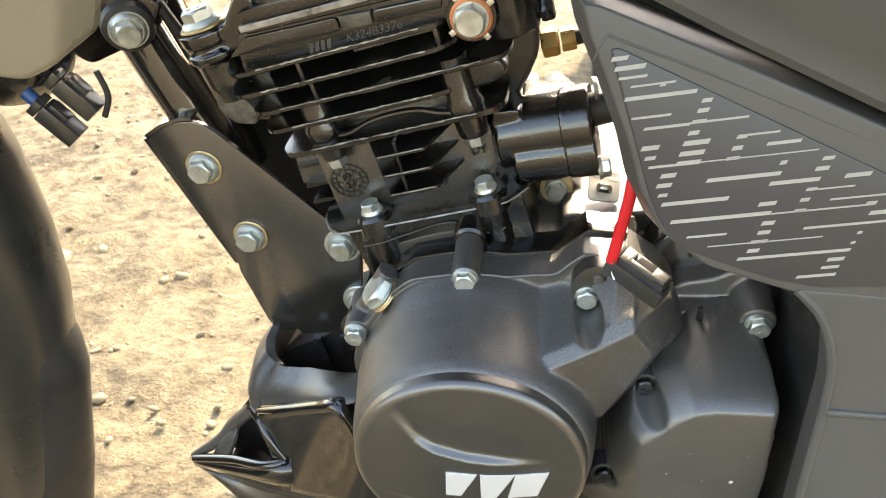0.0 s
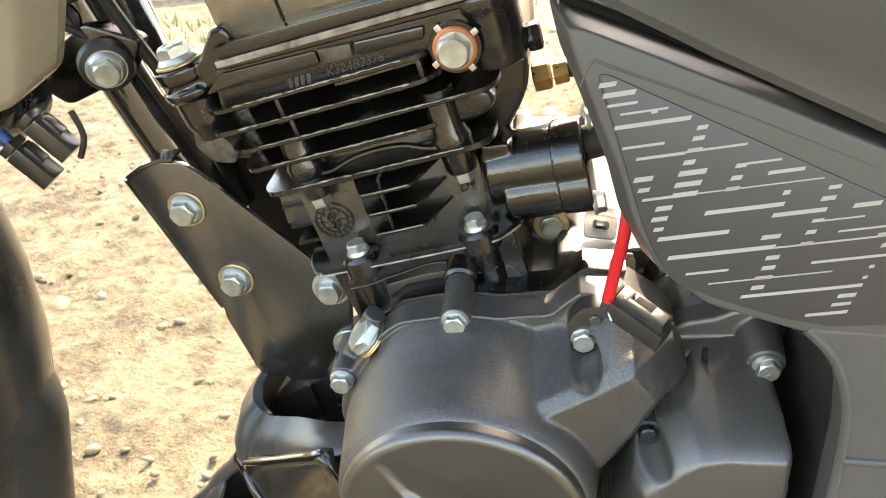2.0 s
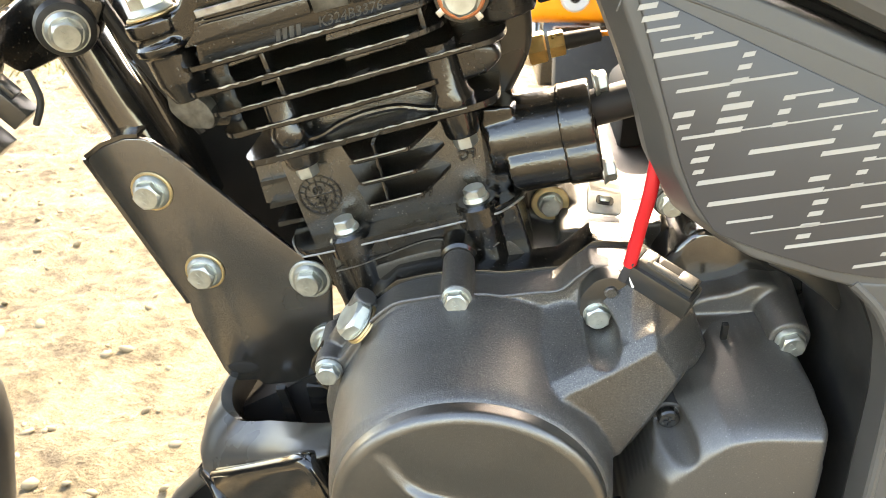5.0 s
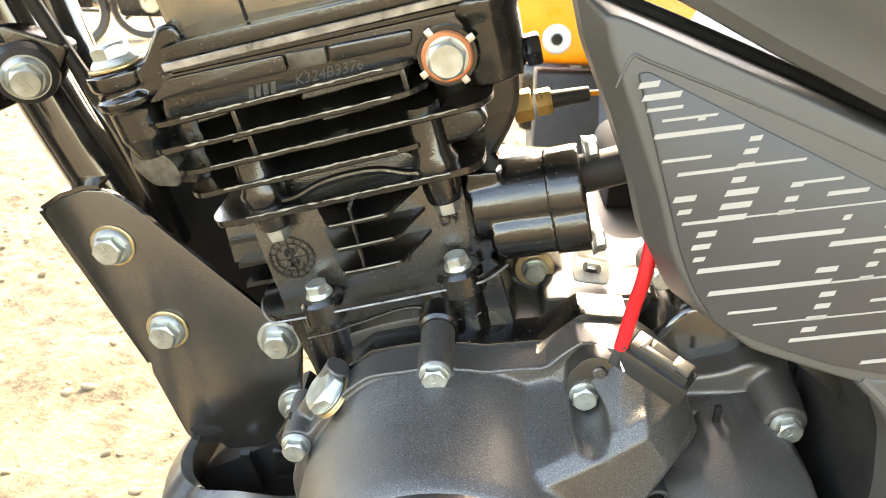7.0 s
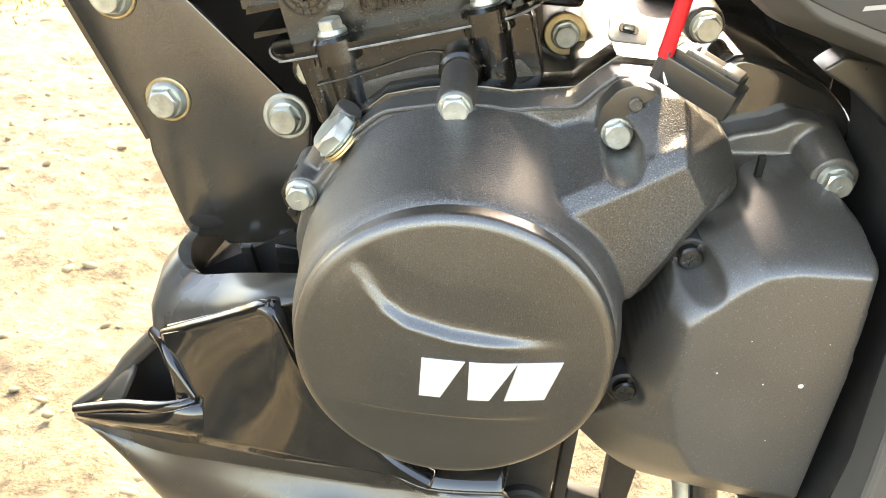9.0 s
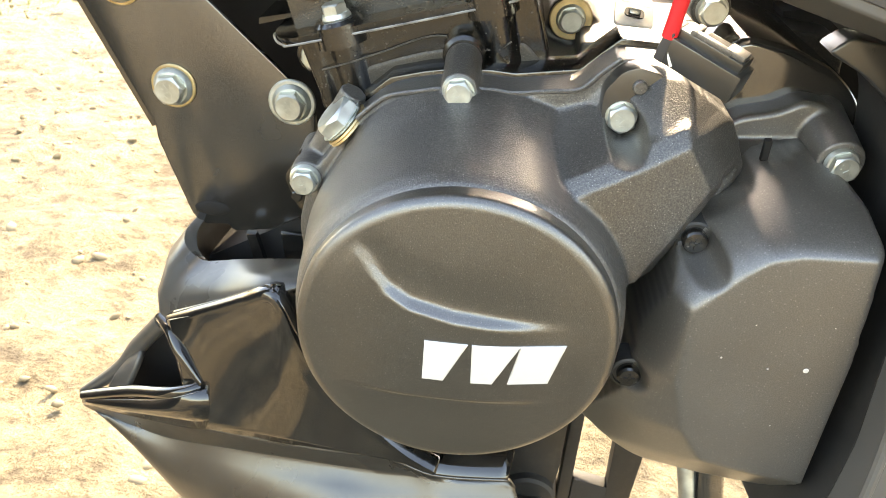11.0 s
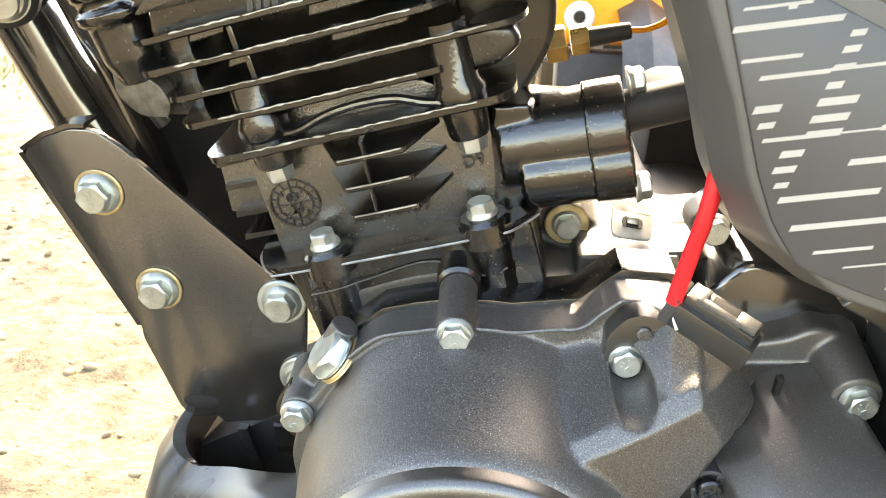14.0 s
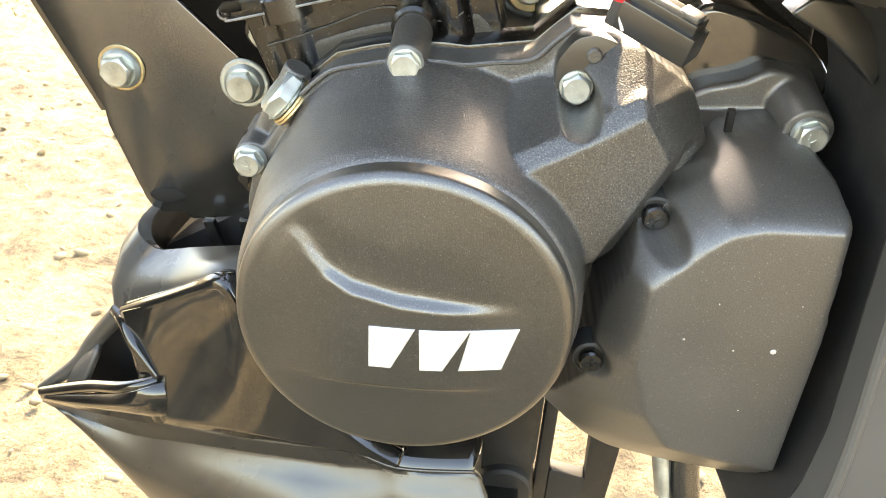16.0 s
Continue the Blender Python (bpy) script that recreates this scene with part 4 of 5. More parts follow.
# temperature sensor and pipe behind the barrel
sensor = part("temperature_sensor", bm_lathe([(.0085, 0), (.0095, .001), (.0095, .010), (.0082, .011)], 6, axis_m((.000, .012, .585), (.97, 0, .24))), BRASS, bike, "brass temperature sensor with a black boot")
part("nut", bm_lathe([(.0078, 0), (.0078, .008), (.0070, .009)], 6, axis_m((.0125, .012, .588), (.97, 0, .24))), BRASS, sensor)
part("boot", bm_rod((.020, .012, .590), (.042, .012, .595), .0052, .0042, bevel=.0006), RUBBER, sensor)
part("lead", bm_tube([(.042, .012, .595), (.052, .011, .597), (.062, .006, .606), (.085, .0, .635)], .0016, 8), ORANGE, sensor, "thin orange lead")

# red sleeved wire with its loose plug
wire = part("wire", bm_tube([(.0480, -.150, .640), (.0450, -.160, .585), (.0425, -.159, .560), (.0405, -.157, .540)], .0029, 14), RED, bike, "bright red sleeved wire")
part("cores", bm_tube([(.0408, -.157, .541), (.0412, -.158, .535), (.0430, -.159, .530)], .0009, 8), LABEL, wire)
ex, ez = Vector((.0240, -.0155, -.0085)).normalized(), Vector((.10, -.20, .97))
ez = (ez - ex * ez.dot(ex)).normalized()
ey = ez.cross(ex)
plugm = Matrix(((ex.x, ey.x, ez.x, .0540), (ex.y, ey.y, ez.y, -.1600), (ex.z, ey.z, ez.z, .5325), (0, 0, 0, 1)))
conn = part("connector", join(bm_box((.032, .0125, .0110), plugm, .0008), bm_box((.026, .0100, .0040), plugm @ Matrix.Translation((.001, .001, .0070)), .0006)), SATIN, bike, "square black cable connector")
part("latch", join(bm_box((.016, .0025, .0022), plugm @ Matrix.Translation((.000, -.0025, .0097)), .0005), bm_box((.0028, .0080, .0022), plugm @ Matrix.Translation((-.007, 0, .0097)), .0005),
                   bm_box((.0075, .0065, .0022), plugm @ Matrix.Translation((.0095, 0, .0100)), .0006), bm_box((.0028, .0055, .0050), plugm @ Matrix.Translation((.0125, 0, .0065)), .0006)), SMOOTH, conn)
part("slot", bm_box((.0110, .0050, .0010), plugm @ Matrix.Translation((.0015, .0018, .0090)), .0003), DARK, conn)
part("collar", bm_box((.0040, .0132, .0130), plugm @ Matrix.Translation((-.0145, 0, .0010)), .0008), PLASTIC_IN, conn)

# engine mount bracket
plate = round_poly([(-.257, .532), (-.245, .5405), (-.232, .5455), (-.219, .5455), (-.207, .5375), (-.135, .469), (-.118, .452), (-.122, .374), (-.171, .366), (-.174, .371), (-.190, .369), (-.196, .376), (-.2115, .424), (-.2115, .432)], .004, 4)
bracket = part("mount_bracket", bm_prism(plate, -.0390, -.0355, .0010, 2), PLATE, bike, "glossy black steel engine mount plate")
part("fold", join(bm_prism([(-.257, .532), (-.245, .5405), (-.232, .5455), (-.2235, .5462), (-.2235, .5482), (-.2325, .5478), (-.2460, .5427), (-.2585, .534)], -.0385, -.018), bm_prism([(-.2600, .531), (-.257, .532), (-.2115, .432), (-.2140, .431)], -.0380, -.010)), FRAME, bracket)
part("dimple", bm_lathe([(.011, 0), (.009, .0012), (.006, .0016)], 24, axis_m((-.183, -.0388, .381), OUT) @ Matrix.Diagonal((1, .45, 1, 1))), DARK, bracket)
for x, z in ((-.221, .5125), (-.1975, .4575), (-.131, .4540), (-.122, .405)):
    part("washer", WASHER if x < -.15 else WASHER_ZINC, ZINC_YELLOW, bracket, "yellow passivated washer" if x < -.15 else "pale zinc washer").matrix_basis = axis_m((x, -.0390, z), OUT)
    bolt(M10, (x, -.0405, z), OUT, bracket, 8)

# frame tubes
part("down_tube", bm_tube([(-.300, -.012, .740), (-.266, -.012, .620), (-.232, -.012, .535), (-.190, -.012, .450)], .0165, 24), FRAME, bike, "glossy black frame down tube")
part("down_tube", bm_tube([(-.298, .030, .740), (-.2640, .030, .6116), (-.2540, .030, .5742), (-.2430, .030, .5536), (-.2195, .030, .4763)], .0165, 24), FRAME, bike, "glossy black frame down tube")
# Flat near-black sheet standing in for the shaded void behind the tubes.
part("void_backing", bm_prism([(-.33, .72), (-.2963, .6276), (-.245, .54), (-.21, .44), (-.12, .38), (-.08, .42), (-.09, .60), (-.17, .60), (-.208, .572), (-.2300, .560), (-.2560, .570), (-.2700, .602), (-.300, .72)], .050, .054), DARK, bike)
part("brake_hose", bm_tube([(-.262, -.034, .70), (-.244, -.034, .650), (-.222, -.020, .590), (-.195, -.010, .54)], .0040, 10), RUBBER, bike)
part("cable", bm_tube([(-.305, .045, .70), (-.278, .045, .6295), (-.2700, .045, .6085), (-.2624, .045, .5906), (-.245, .045, .56)], .0030, 10), ZINC, bike, "bright steel cable")
for k, (dx, dy) in enumerate(((0, 0), (.004, -.004), (-.004, .003), (.002, .005))):
    part("wiring", bm_tube([(-.288 + dx, -.030 + dy, .70), (-.2737 + dx, -.032 + dy, .650), (-.2705 - dx, -.034 + dy, .636), (-.2640 + dx, -.030, .622), (-.255, -.026, .612)], .0026, 8), RUBBER, bike, "black taped wiring")
part("tube_clamp", bm_lathe([(.0185, -.004), (.0195, -.003), (.0195, .003), (.0185, .004)], 24, axis_m((-.2735, -.012, .6450), (.27, 0, -.96))), RUBBER, bike)

# regulator on the down tube, with hanging connectors
reg = part("regulator", bm_prism(round_poly([(-.310, .598), (-.262, .632), (-.228, .622), (-.240, .600), (-.285, .580)], .006), -.0330, -.020, .002), CAST, bike, "black regulator on a rubber bush")
part("rubber_bush", bm_lathe([(.0150, 0), (.0165, .003), (.0150, .008), (.012, .010)], 28, axis_m((-.2520, -.034, .6090), (.42, -.88, -.10))), RUBBER, reg)
part("washer", bm_lathe([(.0122, 0), (.0126, .0006), (.0118, .0014)], 28, axis_m((-.2483, -.0418, .6081), (.42, -.88, -.10))), ZINC, reg)
bolt(M10, (-.2478, -.0430, .6080), (.42, -.88, -.10), reg, 15)
for x, z in ((-.2795, .5675), (-.2630, .5850)):
    m = pose(x, -.088, z, 0, 48, 0)
    c = part("plug_housing", join(bm_box((.025, .013, .0115), m, .0008), bm_box((.012, .008, .003), m @ Matrix.Translation((-.004, 0, .0072)), .0006), bm_box((.005, .0125, .0110), m @ Matrix.Translation((-.0155, 0, 0)), .0006)), SATIN, reg, "black plastic plug housing")
part("seal", bm_rod((-.2960, -.088, .5870), (-.2880, -.088, .5775), .0040), BLUE, reg, "blue rubber seal")
part("loop", bm_tube([(-.250, -.085, .600), (-.247, -.085, .585), (-.252, -.086, .572)], .0018, 8), RUBBER, reg)

# side panel and the body above it
TILT_P = Matrix.Translation((0, -.187, .578)) @ pose(0, 0, 0, -8, 0, 0) @ Matrix.Translation((0, .187, -.578))


def tilted(bm):
    bm.transform(TILT_P)
    return bm


outline = round_poly([(.0077, .6836), (.0129, .6655), (.0211, .6481), (.0345, .6175), (.0408, .5970), (.0519, .5770), (.0757, .5606), (.1110, .5508), (.135, .545), (.36, .530), (.36, .548), (.1324, .6375), (.0848, .6560), (.0426, .6717), (.0125, .6825)], .004, 4)
face = round_poly([(.0147, .6760), (.0185, .6640), (.0262, .6475), (.0390, .6180), (.0455, .5985), (.0560, .5805), (.0775, .5650), (.1120, .5552), (.136, .5495), (.36, .534), (.36, .543), (.1318, .6331), (.0842, .6519), (.0423, .6677), (.0210, .6755)], .004, 4)
side = part("side_panel", tilted(join(bm_prism(face, -.1900, -.1660, .0030, 4, outline), bm_prism(outline, -.1661, -.150))), PLASTIC, bike, "charcoal textured plastic side panel")
part("groove", tilted(bm_tube([(.0205, -.1899, .6540), (.0235, -.1899, .6620), (.0258, -.1899, .6645), (.0300, -.1899, .6627), (.0600, -.1899, .6525), (.0851, -.1899, .6433), (.1328, -.1899, .6250)], [.0002, .0006, .0007, .0007, .0006, .0004, .0002], 8)), PLASTIC, side)
# Shade of the gap between panel and tank, drawn as a black strip.
part("gap_shade", tilted(bm_tube([(.0125, -.166, .6840), (.0426, -.166, .6735), (.0848, -.166, .6580), (.1324, -.166, .6395), (.36, -.166, .5500)], .0024, 8)), DARK, side, "dark strip standing in for the shaded gap under the tank")
inset = round_poly([(.0268, .6590), (.0301, .6597), (.1403, .6123), (.300, .542), (.300, .536), (.1529, .5600), (.1268, .5576), (.1067, .5604), (.0830, .5672), (.0636, .5742), (.0542, .5866), (.0478, .6003)], .003, 3)
part("inset", tilted(bm_prism(inset, -.1910, -.1885, .0007, 2)), PLASTIC_IN, side, "darker smooth inset of the panel")


def dashes(*rows):
    """Printed slanted dashes on the inset: middle, length and width in millimetres."""
    s, k = math.sin(radians(9.6)), math.cos(radians(9.6))
    for x, z, length, th in rows:
        x, z, h, w = x / 1000, z / 1000, length / 2000, th / 2200
        pts = [(-h - w * 0.5, -w), (h - w * 0.5, -w), (h + w * 0.5, w), (-h + w * 0.5, w)]
        part("dash", tilted(bm_prism([(x + a * k - c * s, z + a * s + c * k) for a, c in pts], -.1912, -.1909)), DECAL, side, "pale grey printed dash")


dashes((30.7, 655.7, 6.4, 2.0), (35.1, 652.3, 12.0, 2.1), (36.5, 648.4, 11.3, 1.2), (44.7, 645.9, 17.5, 0.9), (48.5, 645.7, 2.3, 1.1), (48.1, 641.5, 28.1, 1.8), (45.5, 632.5, 15.7, 1.1), (52.3, 628.6, 18.3, 1.3), (72.4, 632.3, 22.5, 1.0), (64.6, 631.6, 5.5, 1.1))
dashes((66.4, 640.2, 3.9, 1.8), (65.5, 636.0, 4.4, 1.9), (63.1, 626.4, 4.3, 2.0), (64.8, 622.4, 10.4, 2.3), (46.7, 619.1, 7.2, 2.2), (63.6, 617.7, 9.9, 2.2), (47.2, 614.6, 4.4, 1.8), (52.6, 611.3, 11.4, 1.2), (62.8, 613.4, 9.5, 2.1), (90.2, 617.7, 45.9, 0.6))
dashes((80.2, 616.2, 5.1, 1.6), (82.3, 625.7, 4.1, 1.8), (90.4, 627.5, 12.4, 1.0), (81.2, 620.7, 4.0, 2.0), (98.9, 624.0, 13.1, 1.6), (100.3, 615.3, 2.6, 1.9), (117.3, 618.1, 4.5, 1.7), (115.8, 613.5, 5.3, 2.0), (55.5, 607.3, 6.2, 2.1), (54.3, 602.7, 6.1, 2.0))
dashes((54.3, 598.2, 3.8, 1.7), (85.7, 608.2, 29.3, 1.9), (106.2, 607.3, 19.6, 1.9), (113.5, 604.2, 4.1, 1.5), (122.8, 605.4, 14.6, 0.7), (130.2, 611.5, 10.0, 2.0), (67.8, 596.1, 27.3, 1.9), (97.3, 596.7, 7.0, 2.0), (111.8, 599.3, 3.6, 1.8), (134.1, 602.0, 25.1, 0.9))
dashes((79.3, 589.2, 40.9, 1.9), (119.3, 595.4, 39.9, 0.8), (110.8, 594.4, 4.4, 1.4), (138.1, 599.2, 4.0, 1.8), (99.2, 587.8, 5.1, 2.0), (143.4, 595.5, 10.1, 2.0), (133.7, 589.5, 39.9, 1.2), (98.3, 583.3, 5.1, 1.9), (75.0, 580.3, 16.5, 1.1), (97.0, 578.8, 6.8, 1.6))
dashes((99.3, 578.9, 47.0, 0.6), (95.4, 574.3, 4.9, 1.9), (112.1, 573.5, 45.9, 1.5), (136.7, 585.5, 1.8, 1.4), (135.1, 580.7, 1.8, 1.4), (129.9, 572.4, 6.7, 1.8), (128.4, 568.4, 7.2, 1.5), (123.5, 563.8, 16.0, 1.5))
lower = part("lower_side_panel", tilted(bm_prism(round_poly([(.114, .556), (.130, .544), (.1395, .525), (.1430, .500), (.1430, .440), (.1430, .390), (.139, .360), (.122, .318), (.36, .300), (.36, .548)], .006, 4), -.1903, -.1700, .0060, 4)), PLASTIC, bike, "charcoal lower side panel")
part("edge_bead", tilted(bm_tube([(.1180, -.1885, .5550), (.1305, -.1890, .5425), (.1390, -.1890, .5240), (.1425, -.1890, .5000), (.1428, -.1890, .4400), (.1428, -.1890, .3900), (.1390, -.1890, .3610), (.1250, -.1890, .3250)], .0024, 10)), PLASTIC, lower)
# Inner wall of the plastic panel, coloured black for the shade behind its edge.
part("return_wall", tilted(bm_prism(round_poly([(.1155, .552), (.1305, .541), (.1395, .523), (.1425, .500), (.1425, .440), (.1425, .390), (.1385, .361), (.1225, .322), (.36, .305), (.36, .545)], .006, 4), -.1702, -.090)), RUBBER, lower, "panel wall turned in behind the edge, its shade put into the black")
part("crease", tilted(bm_box((.20, .0040, .0040), pose(.2430, -.1900, .4890, 0, 0.6, 0), .0016, 3)), PLASTIC, lower)
# Unseen block where an airbox would sit, added to keep sun off the covers.
part("sun_block", bm_prism(round_poly([(.090, .571), (.34, .560), (.34, .66), (.150, .69), (.129, .65), (.105, .60)], .006), -.150, .10, .004), SMOOTH, side, "unseen black block added behind the panel to stop sunlight")
relay = part("relay", bm_prism(round_poly([(.1020, .5366), (.1088, .5430), (.1330, .5400), (.1420, .5330), (.1385, .5120), (.1325, .5180), (.1170, .5293)], .002, 2), -.1480, -.134, .0025, 3), SATIN, bike, "black taped wiring relay under the panel")
part("cable", bm_tube([(.138, -.110, .530), (.150, -.112, .522), (.152, -.108, .500), (.142, -.100, .484)], .0052, 12), RUBBER, relay)
part("drain_hose", bm_tube([(.128, -.098, .4735), (.147, -.100, .4765), (.166, -.100, .481), (.19, -.095, .486)], .0068, 16), RUBBER, bike, "black rubber drain hose")
# Made-up dark block that shades the case and removes sky reflections.
part("dark_block", bm_prism(round_poly([(.062, .50), (.062, .546), (.075, .555), (.30, .555), (.30, .48), (.075, .48)], .008, 3), .028, .10, .004), DARK, bike, "added dark block behind the engine case that cuts sky light")
# Added black sheet in place of the deep shade behind the panels.
part("cavity_shade", bm_prism([(.125, .52), (.36, .56), (.36, .30), (.155, .30), (.150, .44)], -.02, .0), DARK, bike, "dark sheet standing in for the shaded cavity behind the panels")
edge = [(-.120, .748), (-.030, .708), (.010, .693), (.044, .677), (.067, .666), (.129, .639), (.36, .545)]


def tank_ring(y, up, bulge=0.0):
    return [(x + up * .25, y - bulge * smoothstep(-.12, .1, x), z + up) for x, z in edge] + [(.36, y + .06, .85), (-.12, y + .09, .86)]


tank = part("tank_side", bm_loft([tank_ring(-.150, .004), tank_ring(-.176, .0), tank_ring(-.184, .001), tank_ring(-.188, .005), tank_ring(-.189, .010), tank_ring(-.190, .018, .003), tank_ring(-.192, .030, .012), tank_ring(-.194, .060, .022), tank_ring(-.190, .120, .024)]), TANK, bike, "smooth grey painted tank side", 25)
# Unseen rest of the tank, its outline invented to block the sun.
part("tank_shade_body", bm_loft([[(x, -.13, z0 + .02), (x, -.10, z0), (x, w - .03, z0), (x, w, z0 + .05), (x, w - .02, z1 - .05), (x, w - .07, z1), (x, -.06, z1), (x, -.12, z1 - .04)]
                           for x, w, z0, z1 in ((-.29, .12, .80, .87), (-.24, .18, .76, .93), (-.10, .19, .745, .985), (.00, .15, .760, .975), (.08, .075, .775, .94), (.18, .06, .785, .90), (.36, .06, .79, .86))]), TANK, tank, "unseen far side and top of the tank, shaped for its shadow")
front = part("front_shroud", join(
    bm_prism(round_poly([(-.36, .70), (-.262, .655), (-.240, .6415), (-.222, .6395), (-.203, .6480), (-.190, .692), (-.170, .745), (-.36, .80)], .005, 4), -.186, -.170, .003, 3,
             round_poly([(-.36, .69), (-.262, .650), (-.240, .6375), (-.222, .6365), (-.193, .6560), (-.180, .692), (-.160, .745), (-.36, .80)], .005, 4)),
    bm_prism(round_poly([(-.36, .69), (-.262, .650), (-.240, .6375), (-.222, .6365), (-.193, .6560), (-.180, .692), (-.160, .745), (-.36, .80)], .005, 4), -.1702, -.164)), SHROUD, bike, "glossy shroud panel mirroring the sand")
part("horn", bm_lathe([(.030, .0), (.034, .006), (.034, .020), (.028, .026), (.012, .030)], 32, axis_m((-.318, -.060, .606), (.45, -.55, -.30))), GLOSS, bike, "round glossy black horn")

# belly pan
def spline_rows(rows, steps=6):
    """Each row of points made smooth along its length."""
    out = []
    for row in rows:
        pts = [Vector(p) for p in row]
        line = []
        for i in range(len(pts) - 1):
            p0, p1, p2, p3 = pts[max(i - 1, 0)], pts[i], pts[i + 1], pts[min(i + 2, len(pts) - 1)]
            for k in range(steps):
                t = k / steps
                line.append(0.5 * (2 * p1 + (p2 - p0) * t + (2 * p0 - 5 * p1 + 4 * p2 - p3) * t * t + (3 * p1 - p0 - 3 * p2 + p3) * t ** 3))
        line.append(pts[-1])
        out.append(line)
    return out


def bm_sheet(rows, steps=6):
    bm = bmesh.new()
    vs = [[bm.verts.new(p) for p in row] for row in spline_rows(rows, steps)]
    for a, b in zip(vs, vs[1:]):
        for i in range(len(a) - 1):
            bm.faces.new((a[i], a[i + 1], b[i + 1], b[i]))
    bmesh.ops.recalc_face_normals(bm, faces=bm.faces)
    return bm


def shell(name, rows, mat, parent, label="", thick=.003, sharp=30, steps=6):
    ob = part(name, bm_sheet(rows, steps), mat, parent, label, sharp)
    s = ob.modifiers.new("wall", "SOLIDIFY")
    s.thickness, s.offset = thick, 0.0
    return ob


lip = [(-.1923, -.0980, .3385), (-.1721, -.1080, .3525), (-.1540, -.1160, .3648), (-.1361, -.1245, .3780), (-.1225, -.1320, .3880), (-.1150, -.1365, .3835), (-.1061, -.1390, .3620),
       (-.0895, -.1410, .3395), (-.0686, -.1440, .3190), (-.0506, -.1460, .3035), (-.0323, -.1480, .2935)]
foot = [(-.1800, -.1130, .2745), (-.1650, -.1180, .2780), (-.1500, -.1225, .2810), (-.1370, -.1260, .2835), (-.1247, -.1300, .2860), (-.1170, -.1320, .2875), (-.1080, -.1340, .2895),
        (-.0950, -.1370, .2920), (-.0748, -.1415, .2955), (-.0520, -.1455, .2970), (-.0335, -.1480, .2925)]


def between(u, k, inward):
    return [(p[0] + (q[0] - p[0]) * k, p[1] + (q[1] - p[1]) * k + inward * (p[2] - q[2]), p[2] + (q[2] - p[2]) * k) for p, q in zip(u, foot)]


pan = shell("belly_pan", [[(x + .003, y + .010, z + .002) for x, y, z in lip], [(x + .001, y + .004, z + .003) for x, y, z in lip], lip, between(lip, .08, -.002), between(lip, .35, .006), between(lip, .70, .006), between(lip, .93, .001), foot],
            GLOSS, bike, "glossy black belly pan under the engine", .003, 40)
part("lip_bead", bm_tube([(x, y + .0035, z - .0015) for x, y, z in lip[:8]], [.0040, .0048, .0050, .0050, .0052, .0046, .0036, .0026], 14), GLOSS, pan)
keel = [(-.2692, -.0760, .2462), (-.2237, -.0950, .2587), (-.1800, -.1130, .2737), (-.1247, -.1300, .2855), (-.0880, -.1390, .2931), (-.0598, -.1440, .2975), (-.0335, -.1480, .2915), (.0067, -.1460, .2915)]
low = [(-.2709, -.0740, .2422), (-.2125, -.0880, .2344), (-.1600, -.1080, .2500), (-.1050, -.1260, .2650), (-.0750, -.1340, .2720), (-.0470, -.1420, .2815), (-.0263, -.1475, .2860), (.0115, -.1465, .2850)]
fade, drop = (.05, .5, .8, 1, 1, .8, .6, .5), (.05, .75, 1, 1, 1, 1, 1, 1)
shell("keel", [keel, [(p[0] + .002, p[1] + .0030 * k, p[2] - .004 * k) for p, k in zip(keel, fade)], [(p[0], p[1] + .0012 * k, p[2] + .003 * k) for p, k in zip(low, fade)], low,
               [(p[0] + .003, p[1] - .0075 * k, p[2] - .005 * d) for p, k, d in zip(low, fade, drop)], [(p[0] + .006, p[1] - .0185 * k, p[2] - .016 * d) for p, k, d in zip(low, fade, drop)],
               [(p[0] + .010, p[1] - .0265 * k, p[2] - .032 * d) for p, k, d in zip(low, fade, drop)], [(p[0] + .016, p[1] - .0270 * k, p[2] - .055 * d) for p, k, d in zip(low, fade, drop)],
               [(p[0] + .024, p[1] - .0100 * k, p[2] - .085 * d) for p, k, d in zip(low, fade, drop)], [(p[0] + .032, .0, p[2] - .110 * d) for p, d in zip(low, drop)]], SATIN, pan, "semi-gloss curved underside of the pan", .003, 40)
shell("ledge", [[(x, y, z) for x, y, z in keel[3:]], [(x + .004, y + .020, z + .0035) for x, y, z in keel[3:]], [(x + .006, y + .075, z + .006) for x, y, z in keel[3:]]], GLOSS, pan, "", .003)
shell("wing", [[(-.2683, -.0760, .2510), (-.2197, -.0980, .2756), (-.1790, -.1190, .3030), (-.1620, -.1060, .3050)], [(-.2687, -.0770, .2486), (-.2217, -.0975, .2670), (-.1790, -.1185, .2890), (-.1600, -.1100, .2920)], [(-.2692, -.0760, .2462), (-.2237, -.0950, .2587), (-.1800, -.1145, .2740), (-.1600, -.1150, .2770)]], GLOSS, pan)
